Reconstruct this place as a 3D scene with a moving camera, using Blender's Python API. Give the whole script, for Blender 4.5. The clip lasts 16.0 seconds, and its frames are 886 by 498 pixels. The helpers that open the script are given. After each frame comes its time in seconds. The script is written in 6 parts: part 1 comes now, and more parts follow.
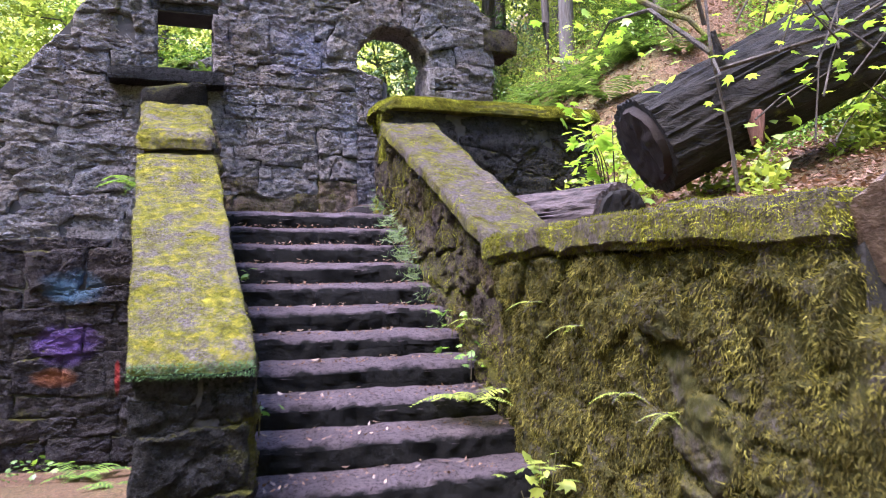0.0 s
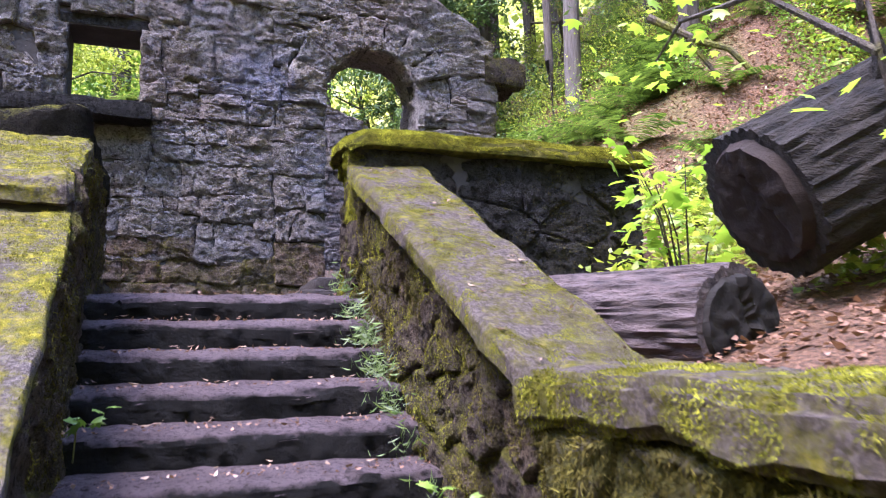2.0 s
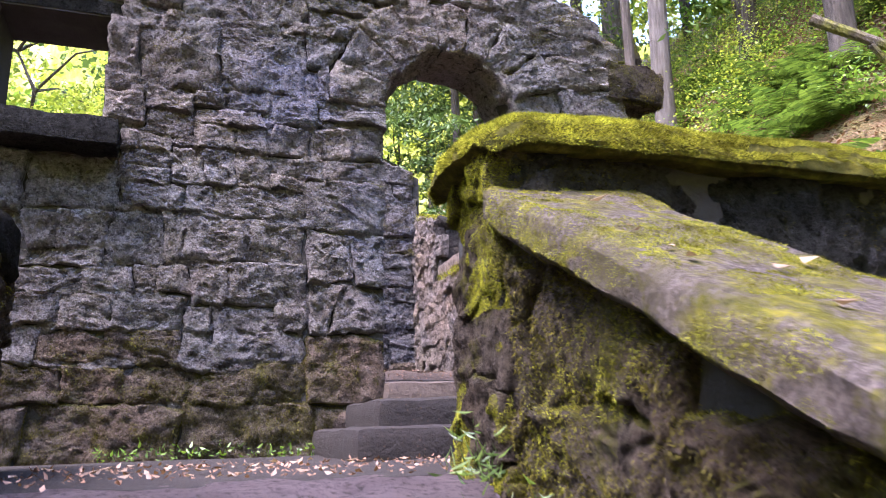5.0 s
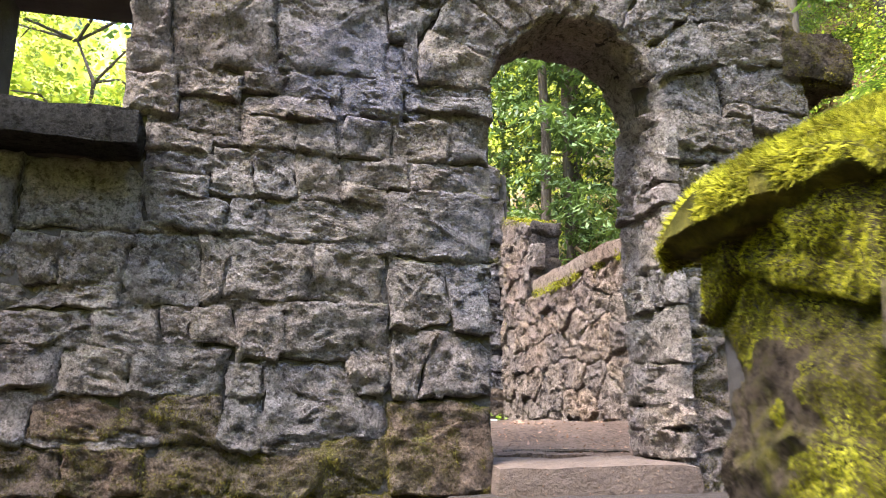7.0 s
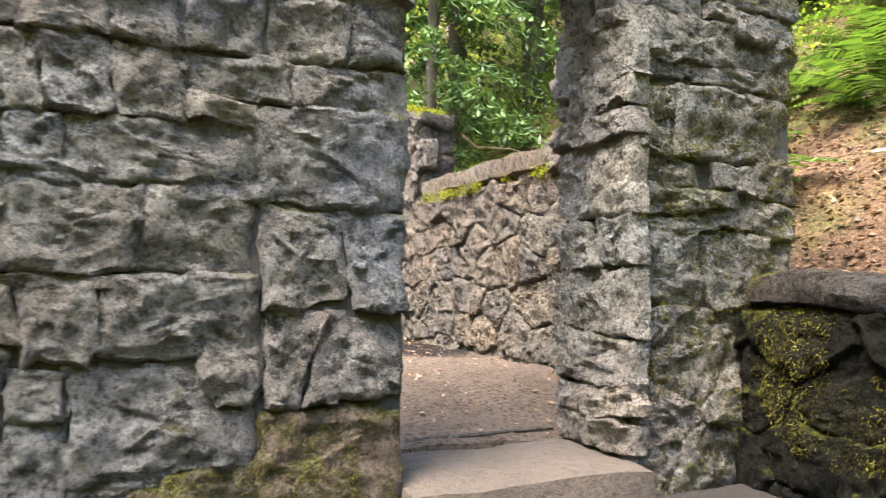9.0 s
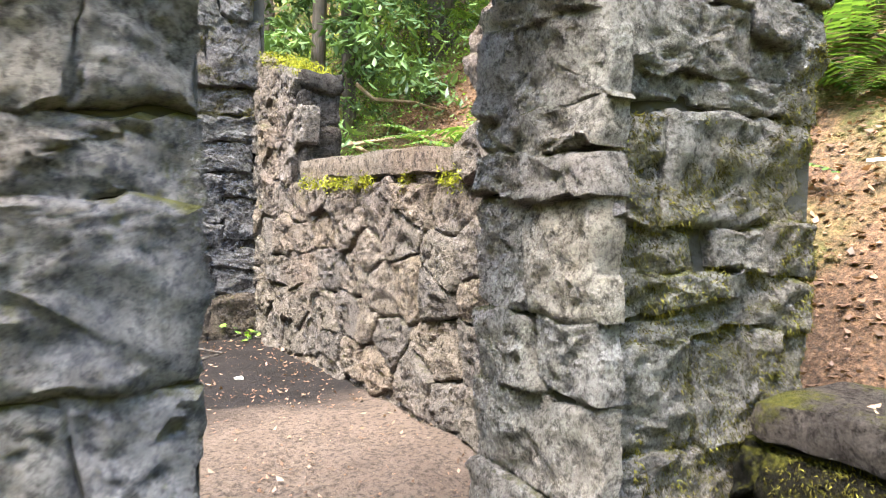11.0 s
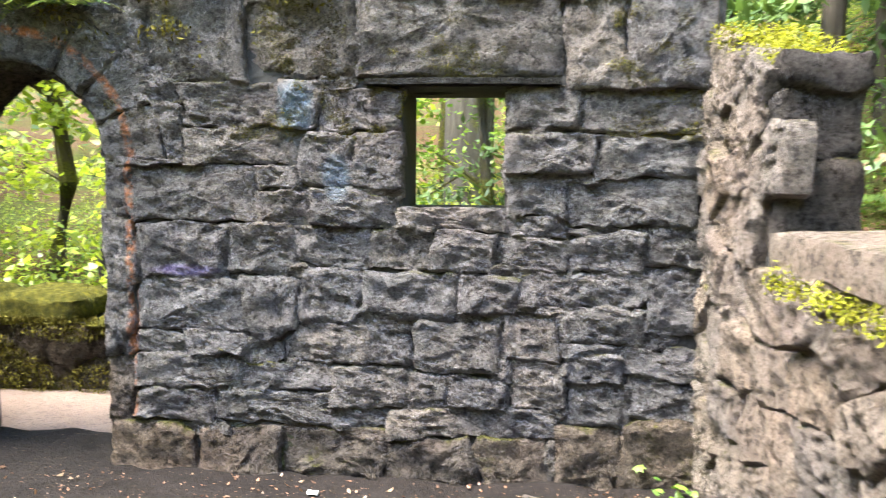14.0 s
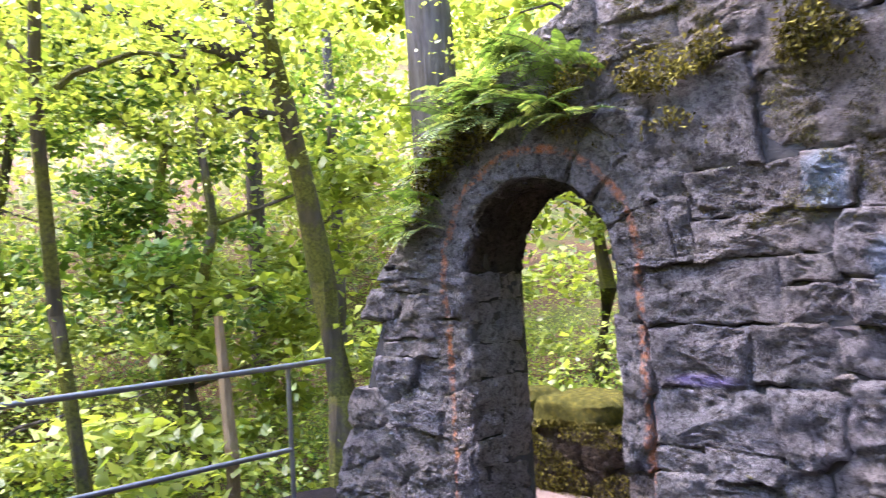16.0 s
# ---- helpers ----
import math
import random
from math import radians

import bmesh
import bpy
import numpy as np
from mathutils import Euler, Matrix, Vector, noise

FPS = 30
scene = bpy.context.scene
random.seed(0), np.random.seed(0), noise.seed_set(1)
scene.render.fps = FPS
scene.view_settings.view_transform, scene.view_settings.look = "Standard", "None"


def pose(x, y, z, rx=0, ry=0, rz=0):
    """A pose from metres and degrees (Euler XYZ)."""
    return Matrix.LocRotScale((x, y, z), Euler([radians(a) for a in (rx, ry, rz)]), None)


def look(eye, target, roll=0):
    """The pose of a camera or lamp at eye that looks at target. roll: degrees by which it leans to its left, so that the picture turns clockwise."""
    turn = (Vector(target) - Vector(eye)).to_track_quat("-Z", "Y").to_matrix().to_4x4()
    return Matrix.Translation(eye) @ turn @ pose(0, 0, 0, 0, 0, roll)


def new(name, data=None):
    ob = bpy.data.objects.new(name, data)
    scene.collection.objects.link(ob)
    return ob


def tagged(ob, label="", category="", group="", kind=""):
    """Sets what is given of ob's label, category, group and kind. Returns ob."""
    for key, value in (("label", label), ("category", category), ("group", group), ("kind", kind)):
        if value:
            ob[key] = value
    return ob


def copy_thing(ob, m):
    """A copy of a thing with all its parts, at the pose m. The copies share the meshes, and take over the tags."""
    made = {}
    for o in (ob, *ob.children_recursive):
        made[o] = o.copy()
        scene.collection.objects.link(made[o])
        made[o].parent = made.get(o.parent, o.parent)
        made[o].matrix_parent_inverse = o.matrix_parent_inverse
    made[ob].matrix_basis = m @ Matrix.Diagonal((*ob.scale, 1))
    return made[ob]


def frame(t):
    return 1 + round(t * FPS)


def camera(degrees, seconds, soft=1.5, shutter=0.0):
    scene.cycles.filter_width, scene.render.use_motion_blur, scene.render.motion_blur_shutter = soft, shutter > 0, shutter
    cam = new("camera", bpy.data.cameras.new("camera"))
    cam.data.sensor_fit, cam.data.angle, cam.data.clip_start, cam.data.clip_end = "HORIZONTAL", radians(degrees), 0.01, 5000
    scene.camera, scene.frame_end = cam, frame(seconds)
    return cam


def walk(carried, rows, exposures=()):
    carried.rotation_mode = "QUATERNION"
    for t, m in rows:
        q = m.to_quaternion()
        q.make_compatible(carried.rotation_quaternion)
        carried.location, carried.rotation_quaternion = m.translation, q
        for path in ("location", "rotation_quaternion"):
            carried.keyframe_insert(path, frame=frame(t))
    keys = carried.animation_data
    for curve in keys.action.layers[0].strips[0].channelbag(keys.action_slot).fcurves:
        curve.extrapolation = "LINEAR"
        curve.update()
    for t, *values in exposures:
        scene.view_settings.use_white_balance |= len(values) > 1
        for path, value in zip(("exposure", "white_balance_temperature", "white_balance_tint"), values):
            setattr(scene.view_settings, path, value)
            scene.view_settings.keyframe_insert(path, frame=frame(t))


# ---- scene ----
cam = camera(60.5, 16.0, soft=1.0, shutter=0.3)
PATH = [
    (0.0, (0.025, 0.049, 1.289), (0.674, 1.934, 1.439), -1.3),
    (0.5, (0.256, 0.616, 1.389), (0.939, 2.487, 1.568), -1.4),
    (1.0, (0.441, 1.147, 1.459), (1.136, 3.01, 1.676), -1.5),
    (1.5, (0.601, 1.641, 1.541), (1.293, 3.502, 1.783), -1.4),
    (2.0, (0.700, 2.109, 1.767), (1.379, 3.969, 2.049), -1.1),
    (2.5, (0.760, 2.565, 1.808), (1.406, 4.43, 2.129), -1.0),
    (3.0, (0.844, 3.043, 1.829), (1.473, 4.913, 2.154), -1.0),
    (3.5, (0.912, 3.593, 1.918), (1.554, 5.457, 2.255), -1.2),
    (4.0, (0.946, 4.069, 2.088), (1.598, 5.915, 2.497), -1.4),
    (4.2, (0.956, 4.24, 2.132), (1.619, 6.075, 2.571), -1.5),
    (6.3, (1.045, 5.776, 2.668), (1.559, 7.648, 3.148), -0.3),
    (6.5, (1.055, 5.874, 2.71), (1.562, 7.75, 3.184), -0.2),
    (7.0, (1.090, 6.171, 2.856), (1.545, 8.068, 3.299), 0.2),
    (7.5, (1.105, 6.456, 3.008), (1.545, 8.364, 3.415), 0.5),
    (8.0, (1.123, 6.724, 3.146), (1.602, 8.634, 3.499), 0.5),
    (8.5, (1.145, 6.972, 3.258), (1.716, 8.87, 3.531), 0.5),
    (9.0, (1.205, 7.219, 3.4), (2.021, 9.043, 3.486), 0.6),
    (9.5, (1.28, 7.452, 3.577), (2.211, 9.221, 3.614), 0.8),
    (9.7, (1.315, 7.549, 3.636), (2.263, 9.309, 3.669), 0.8),
    (11.8, (2.336, 8.979, 4.215), (3.383, 10.668, 3.986), 1.2),
    (12.0, (2.455, 9.168, 4.255), (3.400, 10.915, 4.024), 1.8),
    (12.5, (2.656, 9.673, 4.32), (3.221, 11.584, 4.154), 3.5),
    (13.0, (2.766, 10.057, 4.396), (3.103, 12.022, 4.244), 3.8),
    (13.5, (2.859, 10.378, 4.453), (2.939, 12.369, 4.278), 2.0),
    (14.0, (2.905, 10.692, 4.485), (2.716, 12.675, 4.304), 0.4),
    (14.5, (2.909, 11.005, 4.473), (2.393, 12.933, 4.347), -1.2),
    (15.0, (2.86, 11.145, 4.474), (2.018, 12.960, 4.453), -3.34),
    (15.5, (2.837, 11.169, 4.475), (1.670, 12.792, 4.555), -3.48),
    (16.0, (2.831, 11.171, 4.476), (1.434, 12.598, 4.594), -3.39),
]
walk(cam, [(t, look(eye, target, roll)) for t, eye, target, roll in PATH],
     exposures=[(0.0, 3.42, 5600, 31), (4.0, 3.5, 5650, 35), (7.0, 3.92, 6750, 15), (9.5, 3.9, 6900, 4), (12.0, 4.35, 6400, 4), (14.0, 4.4, 6800, 4), (15.0, 4.65, 6900, 20), (16.0, 4.25, 6000, 29)])

# ---- world and sun ----
world = bpy.data.worlds.new("sky")
scene.world = world
world.use_nodes = True
wn = world.node_tree.nodes
sky = wn.new("ShaderNodeTexSky")
sky.sky_type, sky.sun_disc = "NISHITA", False
sky.sun_elevation, sky.sun_rotation = radians(63), radians(-114)
world.node_tree.links.new(sky.outputs[0], wn["Background"].inputs[0])
wn["Background"].inputs[1].default_value = 0.15
sun = new("sun", bpy.data.lights.new("sun", "SUN"))
sun.data.energy, sun.data.angle, sun.data.color = 1.5, radians(28), (1.0, 0.95, 0.86)
sun.matrix_world = look((-10, -4.5, 22), (0, 0, 0))


# ---- materials ----
class Nodes:
    """Short hand for building one node material."""

    def __init__(self, name):
        self.mat = bpy.data.materials.new(name)
        self.mat.use_nodes = True
        self.tree = self.mat.node_tree
        self.bsdf = self.tree.nodes["Principled BSDF"]
        self.pos = self.node("ShaderNodeNewGeometry").outputs["Position"]

    def node(self, kind):
        return self.tree.nodes.new(kind)

    def link(self, a, b):
        if isinstance(a, (int, float)):
            b.default_value = a
        elif isinstance(a, tuple):
            b.default_value = (*a, 1.0) if len(a) == 3 and len(b.default_value) == 4 else a
        else:
            self.tree.links.new(a, b)

    def noise(self, scale, detail=6.0, rough=0.6, vec=None, distort=0.0):
        n = self.node("ShaderNodeTexNoise")
        n.inputs["Scale"].default_value, n.inputs["Detail"].default_value = scale, detail
        n.inputs["Roughness"].default_value, n.inputs["Distortion"].default_value = rough, distort
        self.link(vec if vec is not None else self.pos, n.inputs["Vector"])
        return n.outputs["Fac"]

    def colour_noise(self, scale):
        n = self.node("ShaderNodeTexNoise")
        n.inputs["Scale"].default_value, n.inputs["Detail"].default_value = scale, 5
        self.link(self.pos, n.inputs["Vector"])
        return n.outputs["Color"]

    def voronoi(self, scale, feature="F1", vec=None):
        n = self.node("ShaderNodeTexVoronoi")
        n.feature = feature
        n.inputs["Scale"].default_value = scale
        self.link(vec if vec is not None else self.pos, n.inputs["Vector"])
        return n.outputs["Distance"]

    def ramp(self, fac, stops):
        n = self.node("ShaderNodeValToRGB")
        while len(n.color_ramp.elements) < len(stops):
            n.color_ramp.elements.new(0.5)
        for e, (p, c) in zip(n.color_ramp.elements, stops):
            e.position, e.color = p, (*c, 1) if isinstance(c, tuple) else (c, c, c, 1)
        self.link(fac, n.inputs[0])
        return n.outputs[0]

    def mix(self, fac, a, b, mode="MIX"):
        n = self.node("ShaderNodeMix")
        n.data_type, n.blend_type = "RGBA", mode
        self.link(fac, n.inputs[0])
        self.link(a, n.inputs[6])
        self.link(b, n.inputs[7])
        return n.outputs[2]

    def math(self, op, a, b=0.0, c=0.0):
        n = self.node("ShaderNodeMath")
        n.operation = op
        for v, i in zip((a, b, c), n.inputs):
            self.link(v, i)
        return n.outputs[0]

    def scaled(self, sx, sy, sz):
        n = self.node("ShaderNodeMapping")
        n.inputs["Scale"].default_value = (sx, sy, sz)
        self.link(self.pos, n.inputs["Vector"])
        return n.outputs[0]

    def xyz(self, vec=None):
        n = self.node("ShaderNodeSeparateXYZ")
        self.link(vec if vec is not None else self.pos, n.inputs[0])
        return n.outputs

    def normal_z(self):
        return self.xyz(self.node("ShaderNodeNewGeometry").outputs["Normal"])[2]

    def random(self):
        return self.node("ShaderNodeObjectInfo").outputs["Random"]

    def island(self):
        return self.node("ShaderNodeNewGeometry").outputs["Random Per Island"]

    def bump(self, height, strength, distance, under=None):
        n = self.node("ShaderNodeBump")
        n.inputs["Strength"].default_value, n.inputs["Distance"].default_value = strength, distance
        self.link(height, n.inputs["Height"])
        if under is not None:
            self.link(under, n.inputs["Normal"])
        return n.outputs[0]

    def done(self, color, rough=0.9, normal=None, spec=0.3):
        self.link(color, self.bsdf.inputs["Base Color"])
        self.link(rough, self.bsdf.inputs["Roughness"])
        self.bsdf.inputs["Specular IOR Level"].default_value = spec
        if normal is not None:
            self.link(normal, self.bsdf.inputs["Normal"])
        return self.mat


def rock_material(name, dark, light, moss=0.3, warm=0.3, lichen=0.25, paint=()):
    """Rough quarried basalt. moss: 0 none to 1 all over; paint: extra (mask maker, colour) layers."""
    m = Nodes(name)
    mid = tuple((a + b) / 2 for a, b in zip(dark, light))
    face = m.noise(8, 9, 0.72, distort=0.4)
    lumps = m.noise(26, 8, 0.74)
    grain = m.noise(78, 6, 0.8)
    col = m.mix(m.ramp(face, [(0.34, 0.0), (0.68, 1.0)]), tuple(0.5 * (a + b) for a, b in zip(dark, mid)), tuple(0.45 * a + 0.55 * b for a, b in zip(mid, light)))
    tint = m.ramp(m.random(), [(0.0, (0.80, 0.79, 0.86)), (0.3, (1.0, 0.97, 1.02)), (0.5, (0.90, 0.88, 0.90)), (0.75, (1.12, 1.06, 1.05)), (1.0, (1.22, 1.10, 1.02))])
    col = m.mix(0.9, col, tint, "MULTIPLY")
    col = m.mix(m.ramp(m.noise(0.9, 4), [(0.42, 0.0), (0.66, warm)]), col, tuple(a * b for a, b in zip(mid, (1.25, 0.93, 0.80))))
    # Low spots of both bump noises multiplied darker: crevice shade painted into the colour.
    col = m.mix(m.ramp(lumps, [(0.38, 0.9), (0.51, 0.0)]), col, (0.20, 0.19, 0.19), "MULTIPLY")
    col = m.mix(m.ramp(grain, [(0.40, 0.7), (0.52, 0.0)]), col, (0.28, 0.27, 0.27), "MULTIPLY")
    col = m.mix(m.ramp(m.noise(120, 3, 0.8), [(0.55, 0.0), (0.68, 0.5)]), col, (1.5, 1.48, 1.46), "MULTIPLY")
    col = m.mix(m.ramp(m.noise(14, 5, 0.75), [(0.60, 0.0), (0.72, lichen)]), col, tuple(min(0.6, 1.25 * a) for a in light))
    for mask, colour in paint:
        col = m.mix(mask(m), col, colour)
    up = m.ramp(m.normal_z(), [(0.35, 0.0), (0.8, 0.55)])
    patch = m.math("ADD", m.noise(2.3, 6, 0.65), m.math("MULTIPLY", up, 0.30))
    edge = 0.76 - 0.36 * moss
    mossy = m.ramp(m.math("ADD", patch, m.math("MULTIPLY", m.math("SUBTRACT", m.noise(45, 4), 0.5), 0.35)), [(edge, 0.0), (edge + 0.14, 0.85)])
    green = m.ramp(m.noise(34, 6, 0.75), [(0.3, (0.025, 0.028, 0.006)), (0.52, (0.10, 0.095, 0.018)), (0.75, (0.20, 0.18, 0.03))])
    col = m.mix(mossy, col, green)
    b1 = m.bump(face, 1.0, 0.10)
    b2 = m.bump(lumps, 1.0, 0.10, b1)
    b3 = m.bump(m.math("ADD", grain, m.math("MULTIPLY", m.voronoi(55), 0.4)), 1.0, 0.03, b2)
    return m.done(col, 0.92, b3, 0.22 if light[0] > 0.2 else 0.06)


def mortar_material():
    m = Nodes("mortar")
    col = m.mix(m.noise(6, 6), (0.012, 0.011, 0.011), (0.075, 0.068, 0.066))
    moss = m.ramp(m.noise(2.6, 5), [(0.60, 0.0), (0.72, 0.6)])
    col = m.mix(moss, col, (0.07, 0.075, 0.012))
    return m.done(col, 0.95, m.bump(m.noise(28, 8, 0.7), 0.9, 0.03))


def moss_material(name, bare=0.2, stone=(0.25, 0.21, 0.19), bright=1.0):
    """Thick moss over stone; bare: share of stone that shows."""
    m = Nodes(name)
    clumps = m.noise(7, 7, 0.7)
    fuzz = m.noise(90, 4, 0.7)
    green = m.ramp(m.noise(16, 6, 0.7), [(0.28, (0.035, 0.035, 0.006)), (0.5, (0.16 * bright, 0.15 * bright, 0.018)), (0.72, (0.40 * bright, 0.34 * bright, 0.035))])
    stn = m.mix(m.noise(22, 7, 0.7), (0.09, 0.075, 0.07), stone)
    show = m.ramp(m.math("ADD", clumps, m.math("MULTIPLY", m.math("SUBTRACT", fuzz, 0.5), 0.25)), [(max(0.0, bare - 0.05) + 0.2, 1.0), (bare + 0.32, 0.0)])
    stn = m.mix(m.ramp(m.noise(55, 6, 0.8), [(0.45, 0.7), (0.58, 0.0)]), stn, (0.035, 0.028, 0.024))
    stn = m.mix(m.ramp(m.noise(3.1, 5), [(0.5, 0.0), (0.66, 0.6)]), stn, (0.10, 0.085, 0.05))
    col = m.mix(show, green, stn)
    b = m.bump(m.math("ADD", clumps, m.math("MULTIPLY", fuzz, 0.25)), 1.0, 0.09)
    return m.done(col, 0.95, m.bump(m.noise(48, 6, 0.8), 1.0, 0.05, b), 0.12)


def tread_material():
    m = Nodes("worn concrete tread")
    col = m.mix(m.noise(3.5, 6), (0.07, 0.052, 0.056), (0.24, 0.182, 0.195))
    col = m.mix(m.ramp(m.noise(40, 5, 0.7), [(0.5, 0.0), (0.64, 0.7)]), col, (0.016, 0.012, 0.011))
    # Faces that don't point up go near-black; the risers' shade is painted in.
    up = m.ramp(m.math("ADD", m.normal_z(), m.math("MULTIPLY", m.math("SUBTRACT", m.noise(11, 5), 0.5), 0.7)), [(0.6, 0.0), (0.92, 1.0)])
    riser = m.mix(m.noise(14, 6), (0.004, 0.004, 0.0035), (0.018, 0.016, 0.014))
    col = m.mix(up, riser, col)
    return m.done(col, 0.9, m.bump(m.noise(24, 8, 0.78), 1.0, 0.12), 0.15)


def soil_material(name, a, b, leaf=0.35):
    m = Nodes(name)
    col = m.mix(m.noise(1.6, 6), a, b)
    col = m.mix(m.ramp(m.noise(34, 6, 0.75), [(0.5, 0.0), (0.66, 0.6)]), col, (0.03, 0.022, 0.018))
    col = m.mix(m.ramp(m.voronoi(30), [(0.05, leaf), (0.16, 0.0)]), col, (0.32, 0.18, 0.10))
    return m.done(col, 0.95, m.bump(m.noise(18, 8, 0.7), 0.8, 0.05))


def floor_material():
    """Dusty dirt by the arch that turns dark towards the back wall."""
    m = Nodes("room floor")
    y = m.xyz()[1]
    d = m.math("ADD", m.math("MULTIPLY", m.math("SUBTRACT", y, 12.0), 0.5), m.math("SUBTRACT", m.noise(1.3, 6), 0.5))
    pale_dirt = m.mix(m.noise(4, 6), (0.075, 0.052, 0.042), (0.165, 0.122, 0.10))
    dark_dirt = m.mix(m.noise(5, 7), (0.006, 0.005, 0.005), (0.028, 0.023, 0.023))
    col = m.mix(m.ramp(d, [(0.0, 0.0), (0.35, 1.0)]), pale_dirt, dark_dirt)
    col = m.mix(m.ramp(m.noise(36, 6, 0.75), [(0.48, 0.0), (0.62, 0.75)]), col, (0.025, 0.019, 0.016))
    col = m.mix(m.ramp(m.voronoi(34), [(0.05, 0.6), (0.14, 0.0)]), col, (0.30, 0.21, 0.14))
    return m.done(col, 0.95, m.bump(m.noise(20, 8, 0.7), 0.9, 0.05), 0.08)


def ground_material():
    m = Nodes("forest floor")
    litter = m.ramp(m.noise(34, 7, 0.78), [(0.36, (0.05, 0.032, 0.02)), (0.5, (0.14, 0.075, 0.045)), (0.64, (0.29, 0.16, 0.09))])
    green = m.ramp(m.noise(9, 7, 0.75), [(0.3, (0.02, 0.035, 0.006)), (0.55, (0.11, 0.16, 0.02)), (0.75, (0.26, 0.30, 0.035))])
    far = m.ramp(m.math("MULTIPLY", m.xyz()[1], 0.05), [(0.45, 0.25), (0.6, 1.0)])
    col = m.mix(m.math("MULTIPLY", far, m.ramp(m.noise(0.5, 5), [(0.46, 0.0), (0.60, 0.7)])), litter, green)
    return m.done(col, 0.95, m.bump(m.noise(10, 8, 0.7), 1.0, 0.12))


def bark_material(name, a, b, moss=0.3, stretch=0.12, scale=14):
    m = Nodes(name)
    fur = m.noise(scale, 6, 0.7, m.scaled(*stretch) if isinstance(stretch, tuple) else m.scaled(1, 1, stretch))
    col = m.mix(m.ramp(fur, [(0.3, 0.0), (0.7, 1.0)]), a, b)
    col = m.mix(m.ramp(m.noise(2.0, 6), [(0.72 - 0.35 * moss, 0.0), (0.82 - 0.35 * moss, 0.85)]), col, m.ramp(m.noise(30, 4), [(0.3, (0.04, 0.045, 0.008)), (0.7, (0.22, 0.21, 0.03))]))
    return m.done(col, 0.93, m.bump(fur, 1.0, 0.09))


def leaf_material(name, dark, light, glow=0.5, gloss=0.05, patchy=None):
    """Thin leaves that let light through; colour varies by leaf."""
    m = Nodes(name)
    col = m.ramp(m.island(), [(0.0, dark), (0.5, tuple((p + q) / 2 for p, q in zip(dark, light))), (1.0, light)])
    if patchy:
        clump = m.math("ADD", m.math("MULTIPLY", m.noise(5, 6, 0.7, m.scaled(1, 1, patchy)), 0.6), m.math("MULTIPLY", m.noise(19, 5, 0.7, m.scaled(1, 1, patchy)), 0.4))
        col = m.mix(1.0, col, m.ramp(clump, [(0.36, (0.16, 0.14, 0.16)), (0.5, (0.62, 0.6, 0.75)), (0.64, (1.5, 1.5, 1.5))]), "MULTIPLY")
    diff = m.node("ShaderNodeBsdfDiffuse")
    trans = m.node("ShaderNodeBsdfTranslucent")
    shine = m.node("ShaderNodeBsdfGlossy")
    shine.inputs["Roughness"].default_value = 0.5
    m.link(col, diff.inputs[0])
    m.link(m.mix(0.6, col, (1.0, 1.0, 0.35), "MULTIPLY"), trans.inputs[0])
    a, b = m.node("ShaderNodeMixShader"), m.node("ShaderNodeMixShader")
    m.link(glow, a.inputs[0]), m.link(diff.outputs[0], a.inputs[1]), m.link(trans.outputs[0], a.inputs[2])
    m.link(gloss, b.inputs[0]), m.link(a.outputs[0], b.inputs[1]), m.link(shine.outputs[0], b.inputs[2])
    m.link(b.outputs[0], m.tree.nodes["Material Output"].inputs[0])
    return m.mat


def metal_material():
    m = Nodes("galvanised steel")
    col = m.mix(m.noise(20, 5), (0.12, 0.122, 0.13), (0.24, 0.24, 0.25))
    m.bsdf.inputs["Metallic"].default_value = 0.8
    return m.done(col, 0.45, None, 0.5)


def plain_rough(name, a, b, scale=20, rough=0.9, bump=0.01):
    m = Nodes(name)
    n = m.noise(scale, 6, 0.7)
    return m.done(m.mix(n, a, b), rough, m.bump(n, 0.8, bump))


def spot(cx, cz, rx, rz, amount, low=0.5):
    """A sprayed patch in the wall's plane."""
    def mask(m):
        x, y, z = m.xyz()
        a = m.math("POWER", m.math("DIVIDE", m.math("SUBTRACT", x, cx), rx), 2.0)
        b = m.math("POWER", m.math("DIVIDE", m.math("SUBTRACT", z, cz), rz), 2.0)
        d = m.math("ADD", m.math("ADD", a, b), m.math("MULTIPLY", m.noise(5, 5), 0.9))
        return m.ramp(d, [(low, amount), (1.0, 0.0)])
    return mask


def arch_line(cx, cz, r, width, z_low):
    """A sprayed line round an arch and down both its sides."""
    def mask(m):
        x, y, z = m.xyz()
        dx = m.math("ABSOLUTE", m.math("SUBTRACT", x, cx))
        dz = m.math("MAXIMUM", m.math("SUBTRACT", z, cz), 0.0)
        d = m.math("SQRT", m.math("ADD", m.math("MULTIPLY", dx, dx), m.math("MULTIPLY", dz, dz)))
        wob = m.math("MULTIPLY", m.math("SUBTRACT", m.noise(2.2, 3), 0.5), 0.07)
        off = m.math("ABSOLUTE", m.math("ADD", m.math("SUBTRACT", d, r), wob))
        line = m.ramp(m.math("DIVIDE", off, width), [(0.35, 0.65), (0.9, 0.0)])
        gap = m.ramp(m.noise(16, 5, 0.7), [(0.42, 0.0), (0.60, 1.0)])
        low = m.ramp(m.math("SUBTRACT", z, z_low), [(0.0, 0.0), (0.05, 1.0)])
        return m.math("MULTIPLY", m.math("MULTIPLY", line, gap), low)
    return mask


